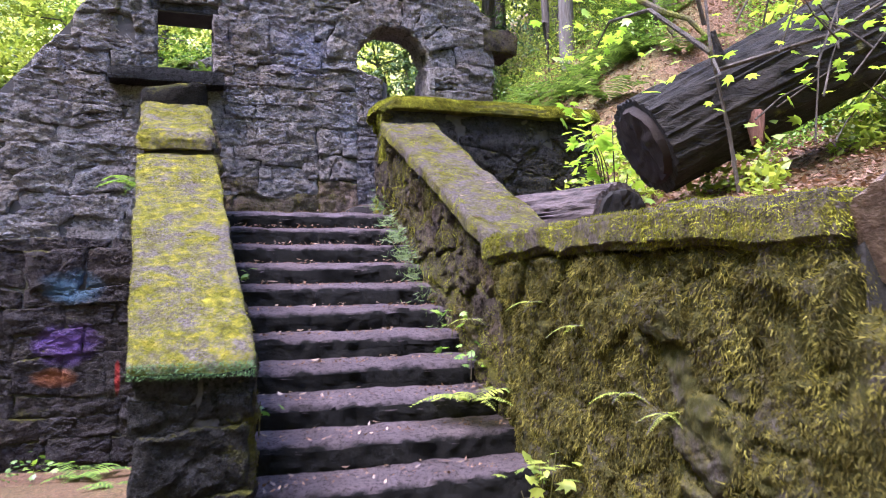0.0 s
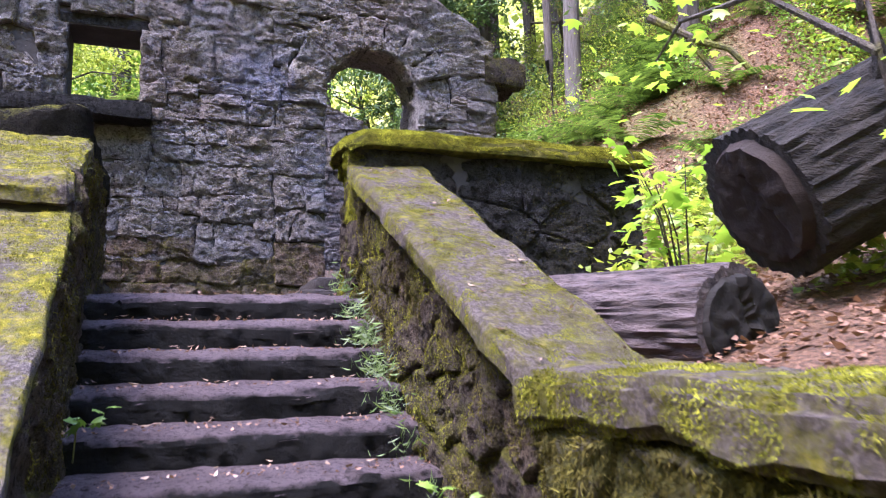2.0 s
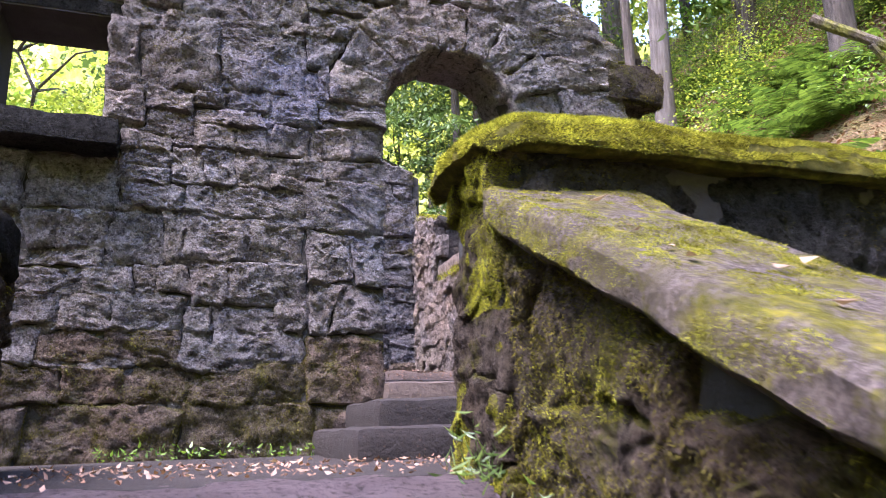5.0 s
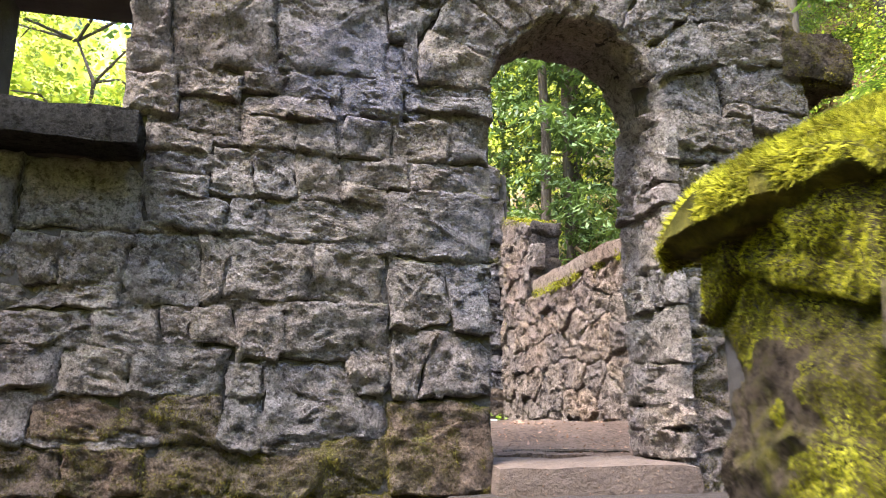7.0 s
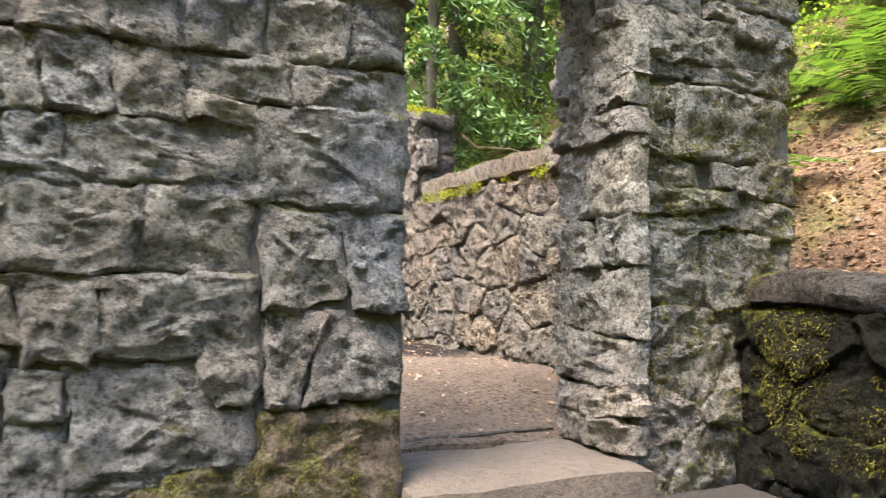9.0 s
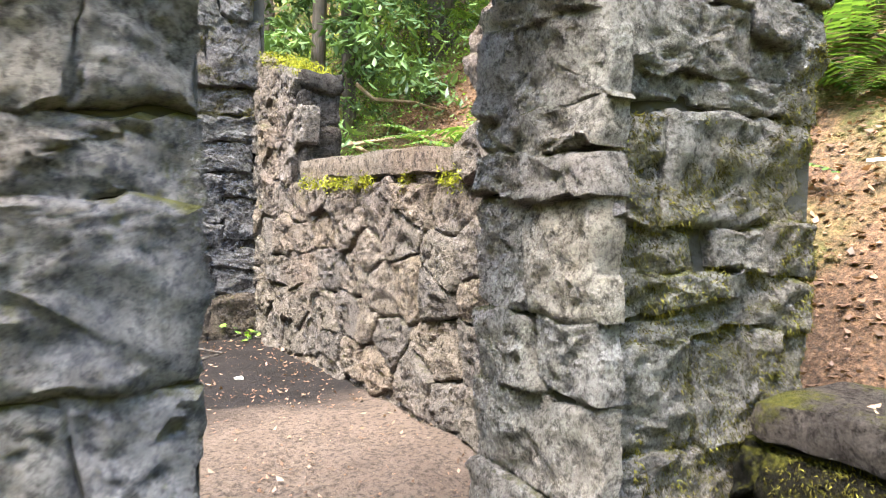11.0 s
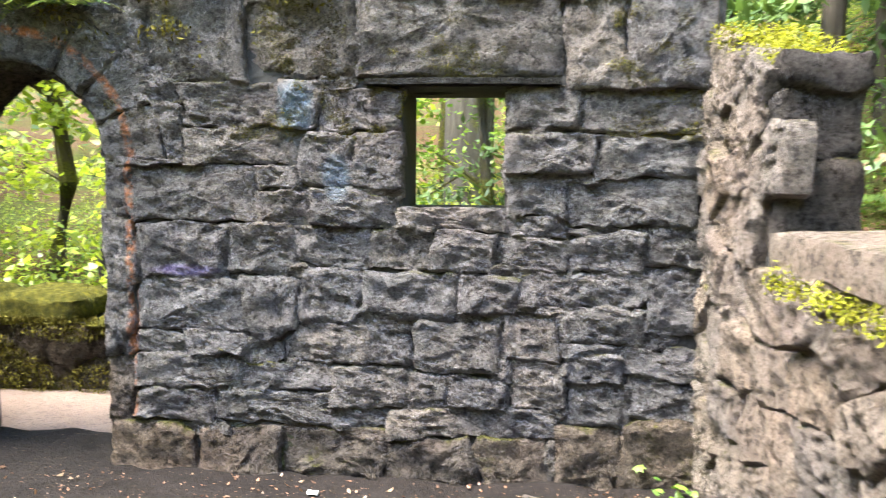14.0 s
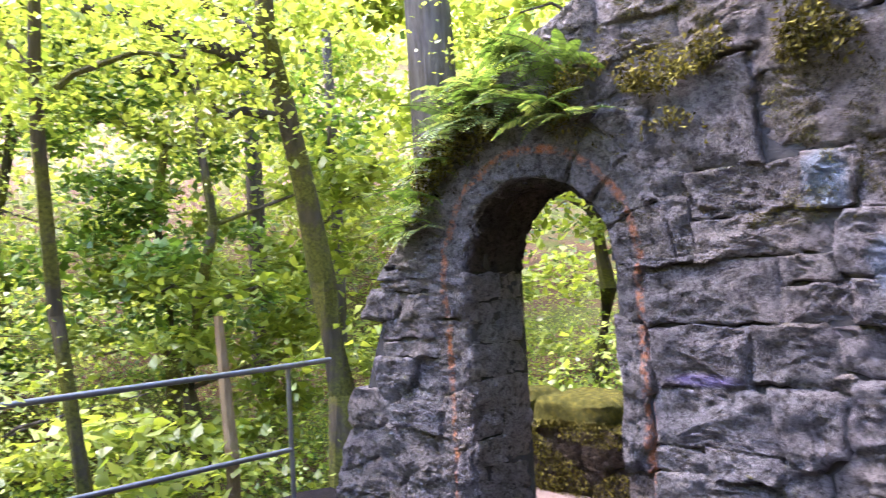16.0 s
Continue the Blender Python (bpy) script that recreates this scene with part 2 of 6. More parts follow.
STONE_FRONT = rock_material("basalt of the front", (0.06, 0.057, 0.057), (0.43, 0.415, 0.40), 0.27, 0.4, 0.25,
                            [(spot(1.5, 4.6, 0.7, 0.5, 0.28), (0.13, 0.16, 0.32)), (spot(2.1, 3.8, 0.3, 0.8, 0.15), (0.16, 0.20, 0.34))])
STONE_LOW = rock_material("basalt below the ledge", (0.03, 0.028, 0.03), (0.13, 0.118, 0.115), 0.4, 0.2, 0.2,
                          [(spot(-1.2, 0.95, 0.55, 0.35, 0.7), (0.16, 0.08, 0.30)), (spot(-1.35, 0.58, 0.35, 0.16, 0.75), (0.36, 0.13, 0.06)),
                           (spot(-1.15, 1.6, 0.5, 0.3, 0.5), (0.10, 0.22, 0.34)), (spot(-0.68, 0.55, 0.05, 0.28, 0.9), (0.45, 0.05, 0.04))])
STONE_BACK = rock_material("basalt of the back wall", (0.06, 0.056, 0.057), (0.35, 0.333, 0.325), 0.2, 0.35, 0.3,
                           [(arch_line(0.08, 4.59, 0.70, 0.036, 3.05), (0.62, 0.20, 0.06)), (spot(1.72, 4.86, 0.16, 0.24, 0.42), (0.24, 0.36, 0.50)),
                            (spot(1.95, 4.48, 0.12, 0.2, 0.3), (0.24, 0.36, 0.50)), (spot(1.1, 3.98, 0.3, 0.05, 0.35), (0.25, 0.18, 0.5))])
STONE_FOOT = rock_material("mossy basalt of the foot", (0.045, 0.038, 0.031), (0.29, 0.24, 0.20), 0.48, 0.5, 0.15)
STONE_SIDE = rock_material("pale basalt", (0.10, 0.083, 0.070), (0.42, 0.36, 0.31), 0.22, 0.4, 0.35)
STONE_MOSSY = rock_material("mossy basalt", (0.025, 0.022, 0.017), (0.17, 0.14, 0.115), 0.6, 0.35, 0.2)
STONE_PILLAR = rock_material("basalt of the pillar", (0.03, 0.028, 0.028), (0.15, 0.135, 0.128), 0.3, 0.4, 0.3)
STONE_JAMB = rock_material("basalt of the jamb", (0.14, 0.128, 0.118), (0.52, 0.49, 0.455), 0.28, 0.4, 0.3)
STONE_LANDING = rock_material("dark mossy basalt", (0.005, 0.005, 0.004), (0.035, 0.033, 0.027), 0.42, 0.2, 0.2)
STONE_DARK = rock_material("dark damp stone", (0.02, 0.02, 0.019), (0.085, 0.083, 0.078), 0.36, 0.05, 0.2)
MORTAR = mortar_material()
MOSS = moss_material("moss", 0.04, (0.1, 0.09, 0.06), 0.6)
MOSS_COPING = moss_material("mossy coping", 0.25, (0.34, 0.285, 0.27), 1.15)
MOSS_COPING_RIGHT = moss_material("worn mossy coping", 0.31, (0.27, 0.215, 0.195), 0.8)
MOSS_WALL = moss_material("hanging moss", 0.2, (0.13, 0.105, 0.09), 0.42)
TREAD = tread_material()
DIRT = soil_material("trodden dirt", (0.12, 0.082, 0.07), (0.22, 0.16, 0.14))
DIRT_BROWN = soil_material("brown dirt", (0.05, 0.036, 0.030), (0.13, 0.097, 0.08), 0.4)
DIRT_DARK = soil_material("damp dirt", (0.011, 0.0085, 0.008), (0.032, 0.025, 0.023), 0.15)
FOREST_FLOOR = ground_material()
ROOM_FLOOR = floor_material()
BARK_DARK = bark_material("dark bark", (0.03, 0.024, 0.02), (0.13, 0.105, 0.09), 0.25)
BARK_GREY = bark_material("grey bark", (0.06, 0.05, 0.044), (0.18, 0.155, 0.14), 0.15)
BARK_MOSS = bark_material("mossy bark", (0.05, 0.04, 0.03), (0.14, 0.11, 0.08), 0.8)
LOG_CHAR = bark_material("charred log bark", (0.002, 0.0018, 0.0017), (0.036, 0.029, 0.025), 0.2, (0.16, 1, 0.6), 16)
BARK_STUB = bark_material("torn red wood", (0.06, 0.025, 0.016), (0.22, 0.10, 0.07), 0.0)
LOG_GREY = bark_material("weathered log bark", (0.012, 0.009, 0.009), (0.15, 0.112, 0.108), 0.08, (1, 0.12, 1), 18)
LEAF_LIME = leaf_material("lime leaf", (0.16, 0.23, 0.025), (0.46, 0.52, 0.08), 0.6)
LEAF_YELLOW = leaf_material("yellow-green leaf", (0.17, 0.22, 0.03), (0.48, 0.53, 0.10), 0.6)
LEAF_GREEN = leaf_material("green leaf", (0.05, 0.115, 0.016), (0.24, 0.38, 0.055), 0.5)
LEAF_DARK = leaf_material("conifer needle", (0.03, 0.065, 0.02), (0.12, 0.19, 0.055), 0.35)
LEAF_MAPLE = leaf_material("maple leaf", (0.20, 0.36, 0.03), (0.42, 0.58, 0.07), 0.6)
LEAF_FERN = leaf_material("pale fern", (0.05, 0.11, 0.03), (0.30, 0.34, 0.09), 0.4)
LEAF_SWORD = leaf_material("sword fern", (0.03, 0.065, 0.012), (0.15, 0.23, 0.04), 0.4)
LEAF_GRASS = leaf_material("grass blade", (0.035, 0.075, 0.010), (0.13, 0.20, 0.03), 0.5)
LEAF_MOSS = leaf_material("moss frond", (0.028, 0.026, 0.008), (0.26, 0.23, 0.05), 0.3, 0.0, 0.45)
LEAF_MOSS_BRIGHT = leaf_material("bright moss frond", (0.06, 0.07, 0.008), (0.52, 0.52, 0.06), 0.4, 0.0, 0.8)
LEAF_MINT = leaf_material("pale green moss", (0.05, 0.11, 0.045), (0.20, 0.31, 0.15), 0.3, 0.0)
LEAF_BROWN = leaf_material("brown dead leaf", (0.07, 0.035, 0.02), (0.28, 0.15, 0.095), 0.2)
LEAF_TAN = leaf_material("tan dead leaf", (0.10, 0.06, 0.04), (0.32, 0.22, 0.15), 0.2)
BARK_TAN = bark_material("bare tan wood", (0.16, 0.10, 0.06), (0.40, 0.28, 0.18), 0.25)
BARK_ROT = bark_material("rotten reddish bark", (0.05, 0.03, 0.022), (0.26, 0.17, 0.115), 0.55, (1, 1, 1), 16)
PAPER = plain_rough("dirty pale paper", (0.45, 0.42, 0.36), (0.75, 0.73, 0.68), 12)
CUT_WOOD = plain_rough("sawn heartwood", (0.003, 0.0026, 0.0022), (0.026, 0.015, 0.011), 5, 0.85, 0.03)
# Near-black colour painted on solid ends for the shade inside a hollow log.
HOLLOW_DARK = plain_rough("hollow painted near-black", (0.004, 0.004, 0.004), (0.022, 0.018, 0.016), 12, 0.95, 0.03)
STEEL = metal_material()


# ---- builders ----
def mesh_object(name, bm, material, smooth=True, parent=None, sharp=42):
    data = bpy.data.meshes.new(name)
    bm.normal_update()
    bm.to_mesh(data)
    bm.free()
    for p in data.polygons:
        p.use_smooth = smooth
    data.set_sharp_from_angle(angle=radians(sharp))
    data.materials.append(material)
    ob = new(name, data)
    if parent is not None:
        ob.parent = parent
    return ob


def raw_object(name, verts, faces, material, smooth=True, parent=None):
    data = bpy.data.meshes.new(name)
    data.from_pydata(verts, [], faces)
    data.validate()
    data.polygons.foreach_set("use_smooth", [smooth] * len(data.polygons))
    if smooth:
        data.set_sharp_from_angle(angle=radians(38))
    data.materials.append(material)
    ob = new(name, data)
    if parent is not None:
        ob.parent = parent
    return ob


def part(name, bm, material, parent, label=""):
    return tagged(mesh_object(name, bm, material, True, parent), label)


def empty(name, at=(0, 0, 0)):
    ob = new(name)
    ob.location = at
    ob.empty_display_size = 0.1
    return ob


def rough_block(x0, x1, y0, y1, z0, z1, cut=0.25, wear=0.02, round_=0.03, seed=0, shape=None):
    """A block of stone with broken edges: a closed grid box, rounded and roughened; shape(v) may bend it."""
    bm = bmesh.new()
    n = [max(1, min(90, int(math.ceil(d / cut)))) for d in (x1 - x0, y1 - y0, z1 - z0)]
    grid = {}

    def vert(i, j, k):
        if (i, j, k) not in grid:
            p = Vector((x0 + (x1 - x0) * i / n[0], y0 + (y1 - y0) * j / n[1], z0 + (z1 - z0) * k / n[2]))
            on = [(i in (0, n[0])), (j in (0, n[1])), (k in (0, n[2]))]
            mid = Vector(((x0 + x1) / 2, (y0 + y1) / 2, (z0 + z1) / 2))
            if sum(on) > 1:
                for a in range(3):
                    if on[a]:
                        p[a] += (mid[a] - p[a]) / max(abs(mid[a] - p[a]), 1e-6) * round_ * (0.6 if sum(on) == 2 else 0.9)
            q = p * 3.1 + Vector((seed * 7.3, seed * 3.1, 0))
            p += wear * Vector((noise.noise(q), noise.noise(q + Vector((19, 0, 0))), noise.noise(q + Vector((0, 31, 0)))))
            q = p * 11 + Vector((seed, 0, 0))
            p += wear * 0.4 * Vector((noise.noise(q), noise.noise(q + Vector((19, 0, 0))), noise.noise(q + Vector((0, 31, 0)))))
            q = p * 31 + Vector((0, seed, 0))
            p += wear * 0.22 * Vector((noise.noise(q), noise.noise(q + Vector((19, 0, 0))), noise.noise(q + Vector((0, 31, 0)))))
            if shape:
                p = Vector(shape(p))
            grid[(i, j, k)] = bm.verts.new(p)
        return grid[(i, j, k)]

    for a, b, c in ((0, 1, 2), (1, 2, 0), (2, 0, 1)):
        for side in (0, n[c]):
            for p in range(n[a]):
                for q in range(n[b]):
                    ids = []
                    for dp, dq in ((0, 0), (1, 0), (1, 1), (0, 1)):
                        e = [0, 0, 0]
                        e[a], e[b], e[c] = p + dp, q + dq, side
                        ids.append(vert(*e))
                    bm.faces.new(ids if side else ids[::-1])
    return bm


def clip(poly, a, b, c):
    """The part of a convex polygon where a*x + b*y <= c."""
    out = []
    for i, p in enumerate(poly):
        q = poly[(i + 1) % len(poly)]
        dp, dq = a * p[0] + b * p[1] - c, a * q[0] + b * q[1] - c
        if dp <= 0:
            out.append(p)
        if dp * dq < 0:
            k = dp / (dp - dq)
            out.append((p[0] + k * (q[0] - p[0]), p[1] + k * (q[1] - p[1])))
    return out


def area(poly):
    return 0.5 * sum(p[0] * q[1] - q[0] * p[1] for p, q in zip(poly, poly[1:] + poly[:1]))


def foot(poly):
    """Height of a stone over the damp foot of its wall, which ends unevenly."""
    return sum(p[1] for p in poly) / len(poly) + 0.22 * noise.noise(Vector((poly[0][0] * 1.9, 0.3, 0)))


class Hole:
    """An opening in a wall: straight sides x0..x1 from z0 up to z1, with a round head where arch is set; ring: width of its frame of stones."""

    def __init__(self, x0, x1, z0, z1, arch=False, ring=0.0):
        self.x0, self.x1, self.z0, self.z1, self.arch, self.ring = x0, x1, z0, z1, arch, ring
        self.cx, self.r = (x0 + x1) / 2, (x1 - x0) / 2

    def span(self, x):
        """Lowest and highest z of the opening at x, or None."""
        if not self.x0 < x < self.x1:
            return None
        if self.arch:
            return self.z0, self.z1 + math.sqrt(max(0.0, self.r ** 2 - (x - self.cx) ** 2))
        return self.z0, self.z1

    def planes(self, above):
        if not self.arch:
            return [(1, 0, self.x0), (-1, 0, -self.x1), (0, 1, self.z0), (0, -1, -self.z1)]
        if not above:
            return [(1, 0, self.x0), (-1, 0, -self.x1), (0, 1, self.z0)]
        lim, out = self.r + self.ring, []
        for i in range(13):
            dx, dz = math.cos(math.pi * i / 12), math.sin(math.pi * i / 12)
            out.append((-dx, -dz, -(dx * self.cx + dz * self.z1 + lim)))
        return out

    def trim(self, poly, depth=2):
        """Cuts a stone back to the opening's edge; gives the pieces that stay outside."""
        low, high = min(p[1] for p in poly), max(p[1] for p in poly)
        near = self.r + self.ring + 0.02
        if self.arch and low < self.z1 - 0.001 and high > self.z1 + 0.001 and any(abs(p[0] - self.cx) < near for p in poly):
            halves = [clip(poly, 0, 1, self.z1), clip(poly, 0, -1, -self.z1)]
            return [q for h in halves if len(h) > 2 for q in self.trim(h, depth)]
        above = self.arch and low > self.z1 - 0.01
        best, plane = [], None
        for a, b, c in self.planes(above):
            got = clip(poly, a, b, c)
            if len(got) > 2 and abs(area(got)) > (abs(area(best)) if best else 0):
                best, plane = got, (a, b, c)
        if not best:
            return []
        if abs(area(best)) > abs(area(poly)) * 0.99:
            return [poly]
        out = [best]
        rest = clip(poly, -plane[0], -plane[1], -plane[2])
        if depth and len(rest) > 2 and abs(area(rest)) > 0.012:
            out += self.trim(rest, depth - 1)
        return out


def course_polys(x0, x1, z0, z1, rng, tall=(0.17, 0.34), wide=(0.28, 0.75), wave=0.16):
    """Stones in rough courses: quadrilaterals with wavy beds and leaning joints, some split in two."""
    beds, z = [z0], z0
    while z < z1 - tall[0]:
        z += rng.uniform(*tall)
        beds.append(min(z, z1))
    if beds[-1] < z1:
        beds.append(z1)

    def bed(k, x):
        if k == 0 or k == len(beds) - 1:
            return beds[k]
        return beds[k] + wave * noise.noise(Vector((x * 0.9, k * 5.7, z0 * 3.3)))

    out = []
    for k in range(len(beds) - 1):
        x = x0
        xb = x0
        while x < x1 - 0.02:
            w = rng.uniform(*wide)
            nx = x + w
            if nx > x1 - wide[0] * 0.6:
                nx = nxb = x1
            else:
                nxb = nx + rng.uniform(-0.05, 0.05)
            quad = [(xb, bed(k, xb)), (nxb, bed(k, nxb)), (nx, bed(k + 1, nx)), (x, bed(k + 1, x))]
            h = quad[3][1] - quad[0][1]
            if h > 0.25 and w < 0.6 and rng.random() < 0.3:
                f, g = rng.uniform(0.4, 0.6), rng.uniform(0.4, 0.6)
                l = (quad[0][0] + f * (quad[3][0] - quad[0][0]), quad[0][1] + f * (quad[3][1] - quad[0][1]))
                r = (quad[1][0] + g * (quad[2][0] - quad[1][0]), quad[1][1] + g * (quad[2][1] - quad[1][1]))
                out += [[quad[0], quad[1], r, l], [l, r, quad[2], quad[3]]]
            else:
                out.append(quad)
            x, xb = nx, nxb
    worn = []
    for quad in out:
        quad = [(px + rng.uniform(-0.014, 0.014), pz + rng.uniform(-0.016, 0.016)) for px, pz in quad]
        cx, cz = sum(p[0] for p in quad) / 4, sum(p[1] for p in quad) / 4
        for px, pz in list(quad):
            if rng.random() < 0.5:
                dx, dz = px - cx, pz - cz
                d = math.hypot(dx, dz)
                ax, az = dx / d * rng.uniform(0.5, 1.2), dz / d * rng.uniform(0.6, 1.4)
                quad = clip(quad, ax, az, ax * px + az * pz - rng.uniform(0.0, 0.03))
        if len(quad) > 2:
            worn.append(quad)
    return worn


def rubble_polys(x0, x1, z0, z1, rng, wide=0.42, tall=0.27, loose=0.34):
    """Polygonal rubble: Voronoi cells of a loose brick pattern."""
    seeds, row = [], 0
    z = z0 - tall / 2
    while z < z1 + tall:
        x = x0 - wide + (row % 2) * wide / 2
        while x < x1 + wide:
            seeds.append((x + rng.uniform(-loose, loose) * wide, z + rng.uniform(-loose, loose) * tall))
            x += wide * rng.uniform(0.8, 1.25)
        z += tall
        row += 1
    k = tall / wide * 1.15
    out = []
    for i, (sx, sz) in enumerate(seeds):
        cell = [(x0, z0), (x1, z0), (x1, z1), (x0, z1)]
        for j, (tx, tz) in enumerate(seeds):
            if i == j or abs(tx - sx) > 2.2 * wide or abs(tz - sz) > 2.6 * tall:
                continue
            a, b = (tx - sx) * k * k, tz - sz
            cell = clip(cell, a, b, a * (sx + tx) / 2 + b * (sz + tz) / 2)
            if len(cell) < 3:
                break
        if len(cell) > 2 and area(cell) > 0.006:
            out.append(cell)
    return out


def laid_polys(rows, grow=0.12):
    """Stones in the order of a built wall: rows of (low z, high z, joint x, joint x, ...); neighbours share leaning joints."""
    boxes = [(a, b, r[0], r[1]) for r in rows for a, b in zip(r[2:], r[3:])]
    out = []
    for i, (x0, x1, z0, z1) in enumerate(boxes):
        poly = [(x0 - grow, z0 - grow), (x1 + grow, z0 - grow), (x1 + grow, z1 + grow), (x0 - grow, z1 + grow)]
        for j, (u0, u1, w0, w1) in enumerate(boxes):
            gx, gz = max(u0 - x1, x0 - u1), max(w0 - z1, z0 - w1)
            if i == j or max(gx, gz) > 2 * grow or len(poly) < 3:
                continue
            share = max(0.0, -min(gx, gz)) / max(x1 - x0 if gz > gx else z1 - z0, u1 - u0 if gz > gx else w1 - w0)
            lean = 0.45 * share ** 1.5 * noise.noise(Vector((min(i, j) * 1.37, max(i, j) * 2.11, 0.5)))
            mx, mz = (max(x0, u0) + min(x1, u1)) / 2, (max(z0, w0) + min(z1, w1)) / 2
            if gx > -0.05 and gz > -0.05:
                a, b = (1 if u0 > x0 else -1), (1 if w0 > z0 else -1)
            elif gx > gz:
                k = 1 if u0 > x0 else -1
                a, b = k, k * lean
            else:
                k = 1 if w0 > z0 else -1
                a, b = k * lean * 0.6, k
            poly = clip(poly, a, b, a * mx + b * mz)
        if len(poly) < 3:
            continue
        cx, cz = (x0 + x1) / 2, (z0 + z1) / 2
        for n, (px, pz) in enumerate(list(poly)):
            cut = 0.025 * abs(noise.noise(Vector((i * 3.1, n * 1.7, 2.2))))
            d = math.hypot(px - cx, pz - cz)
            if d > 0.08 and len(poly) > 2:
                a, b = (px - cx) / d, (pz - cz) / d * 1.3
                poly = clip(poly, a, b, a * px + b * pz - cut)
        if len(poly) > 2:
            out.append(poly)
    return out


def inside(polys, x, z):
    return any(all((q[0] - p[0]) * (z - p[1]) - (q[1] - p[1]) * (x - p[0]) >= -1e-4 for p, q in zip(poly, poly[1:] + poly[:1])) for poly in polys)


def chinks(polys, x0, x1, z0, z1, holes, step=0.035):
    """Small wedge stones for the places that the laid stones leave open."""
    spots = {}
    for i in range(int((x1 - x0) / step)):
        for k in range(int((z1 - z0) / step)):
            x, z = x0 + i * step, z0 + k * step
            near = [p for p in polys if abs(p[0][0] - x) < 0.9 and abs(p[0][1] - z) < 0.7]
            if not inside(near, x, z) and not any(h.x0 - 0.02 < x < h.x1 + 0.02 and h.z0 - 0.02 < z < h.z1 + 0.02 + h.arch * (h.r + h.ring) for h in holes):
                spots[(i, k)] = (x, z)
    out = []
    while spots:
        group = [spots.popitem()]
        for (i, k), _ in group:
            for d in ((1, 0), (-1, 0), (0, 1), (0, -1)):
                key = (i + d[0], k + d[1])
                if key in spots and len(group) < 40:
                    group.append((key, spots.pop(key)))
        a, b = min(p[1][0] for p in group) - 0.03, max(p[1][0] for p in group) + 0.03
        c, d = min(p[1][1] for p in group) - 0.03, max(p[1][1] for p in group) + 0.03
        u, v = (b - a) * 0.28, (d - c) * 0.28
        out.append([(a + u, c), (b - u, c), (b, c + v), (b, d - v), (b - u, d), (a + u, d), (a, d - v), (a, c + v)])
    return out


def ring_polys(hole, rng, out, count, start=0.0, end=math.pi):
    """The wedge stones round an arch."""
    polys = []
    for i in range(count):
        a0, a1 = start + (end - start) * i / count, start + (end - start) * (i + 1) / count
        ro = out * rng.uniform(0.92, 1.08)
        am = (a0 + a1) / 2
        polys.append([(hole.cx + r * math.cos(a), hole.z1 + r * math.sin(a)) for r, a in
                      ((hole.r, a0), (hole.r + ro, a0), (hole.r + ro * 1.04, am), (hole.r + ro, a1), (hole.r, a1), (hole.r, am))])
    return polys


def crag(x, z, off):
    """Relief of a split rock face: shell-shaped scars, slanting ridges and grit."""
    p = Vector((x * 4.5, z * 6.5 + x, 0)) + off
    h = 0.020 * noise.noise(p)
    p = Vector((x * 7 + z * 2, z * 10 - x * 2, 5)) + off
    h += 0.034 * (noise.voronoi(p)[0][0] - 0.4)
    p = Vector((x * 12, z * 19 + x * 5, 9)) + off
    return h + 0.023 * (0.3 - abs(noise.noise(p))) + 0.014 * noise.noise(p * 2.1)


def stone_mesh(poly, place, rng, proud=0.05, joint=0.012, sink=0.06, fine=0.036):
    """One rock-faced stone over a polygon; place(a, b, h) gives its point in the world."""
    cx = sum(p[0] for p in poly) / len(poly)
    cz = sum(p[1] for p in poly) / len(poly)
    size = math.sqrt(abs(area(poly)))
    ring = []
    for i, p in enumerate(poly):
        q = poly[(i + 1) % len(poly)]
        steps = max(1, min(18, round(math.hypot(q[0] - p[0], q[1] - p[1]) / fine)))
        ring += [(p[0] + (q[0] - p[0]) * s / steps, p[1] + (q[1] - p[1]) * s / steps) for s in range(steps)]
    n = len(ring)
    verts, faces = [], []
    tilt = (rng.uniform(-0.09, 0.09), rng.uniform(-0.10, 0.08))
    lift = proud * rng.uniform(0.35, 1.2)
    off = Vector((rng.uniform(0, 99), rng.uniform(0, 99), 0))
    shrink = [joint / size, joint / size + 0.012, joint / size + 0.05, 0.11, 0.19, 0.28, 0.38, 0.48, 0.60, 0.72, 0.86]
    rise = [-sink, lift * 0.45, lift * 0.80, lift * 0.92, lift * 0.97] + [lift] * 6
    for s, h in zip(shrink, rise):
        for k, (px, pz) in enumerate(ring):
            w = (0.026 * noise.noise(Vector((px * 7, pz * 7, 0)) + off) + 0.016 * noise.noise(Vector((px * 22, pz * 22, 0)) + off)) * (1 - s)
            x, z = px + (cx - px) * s + w, pz + (cz - pz) * s - w
            if h > 0:
                h2 = h + tilt[0] * (x - cx) + tilt[1] * (z - cz) + crag(x, z, off) * (0.6 if s < 0.05 else 1.0)
            else:
                h2 = h
            verts.append(place(x, z, h2))
    verts.append(place(cx, cz, lift * 1.05 + crag(cx, cz, off)))
    for r in range(len(shrink) - 1):
        for k in range(n):
            l = (k + 1) % n
            faces.append((r * n + k, r * n + l, (r + 1) * n + l, (r + 1) * n + k))
    base = (len(shrink) - 1) * n
    faces += [(base + k, base + (k + 1) % n, len(verts) - 1) for k in range(n)]
    return verts, faces


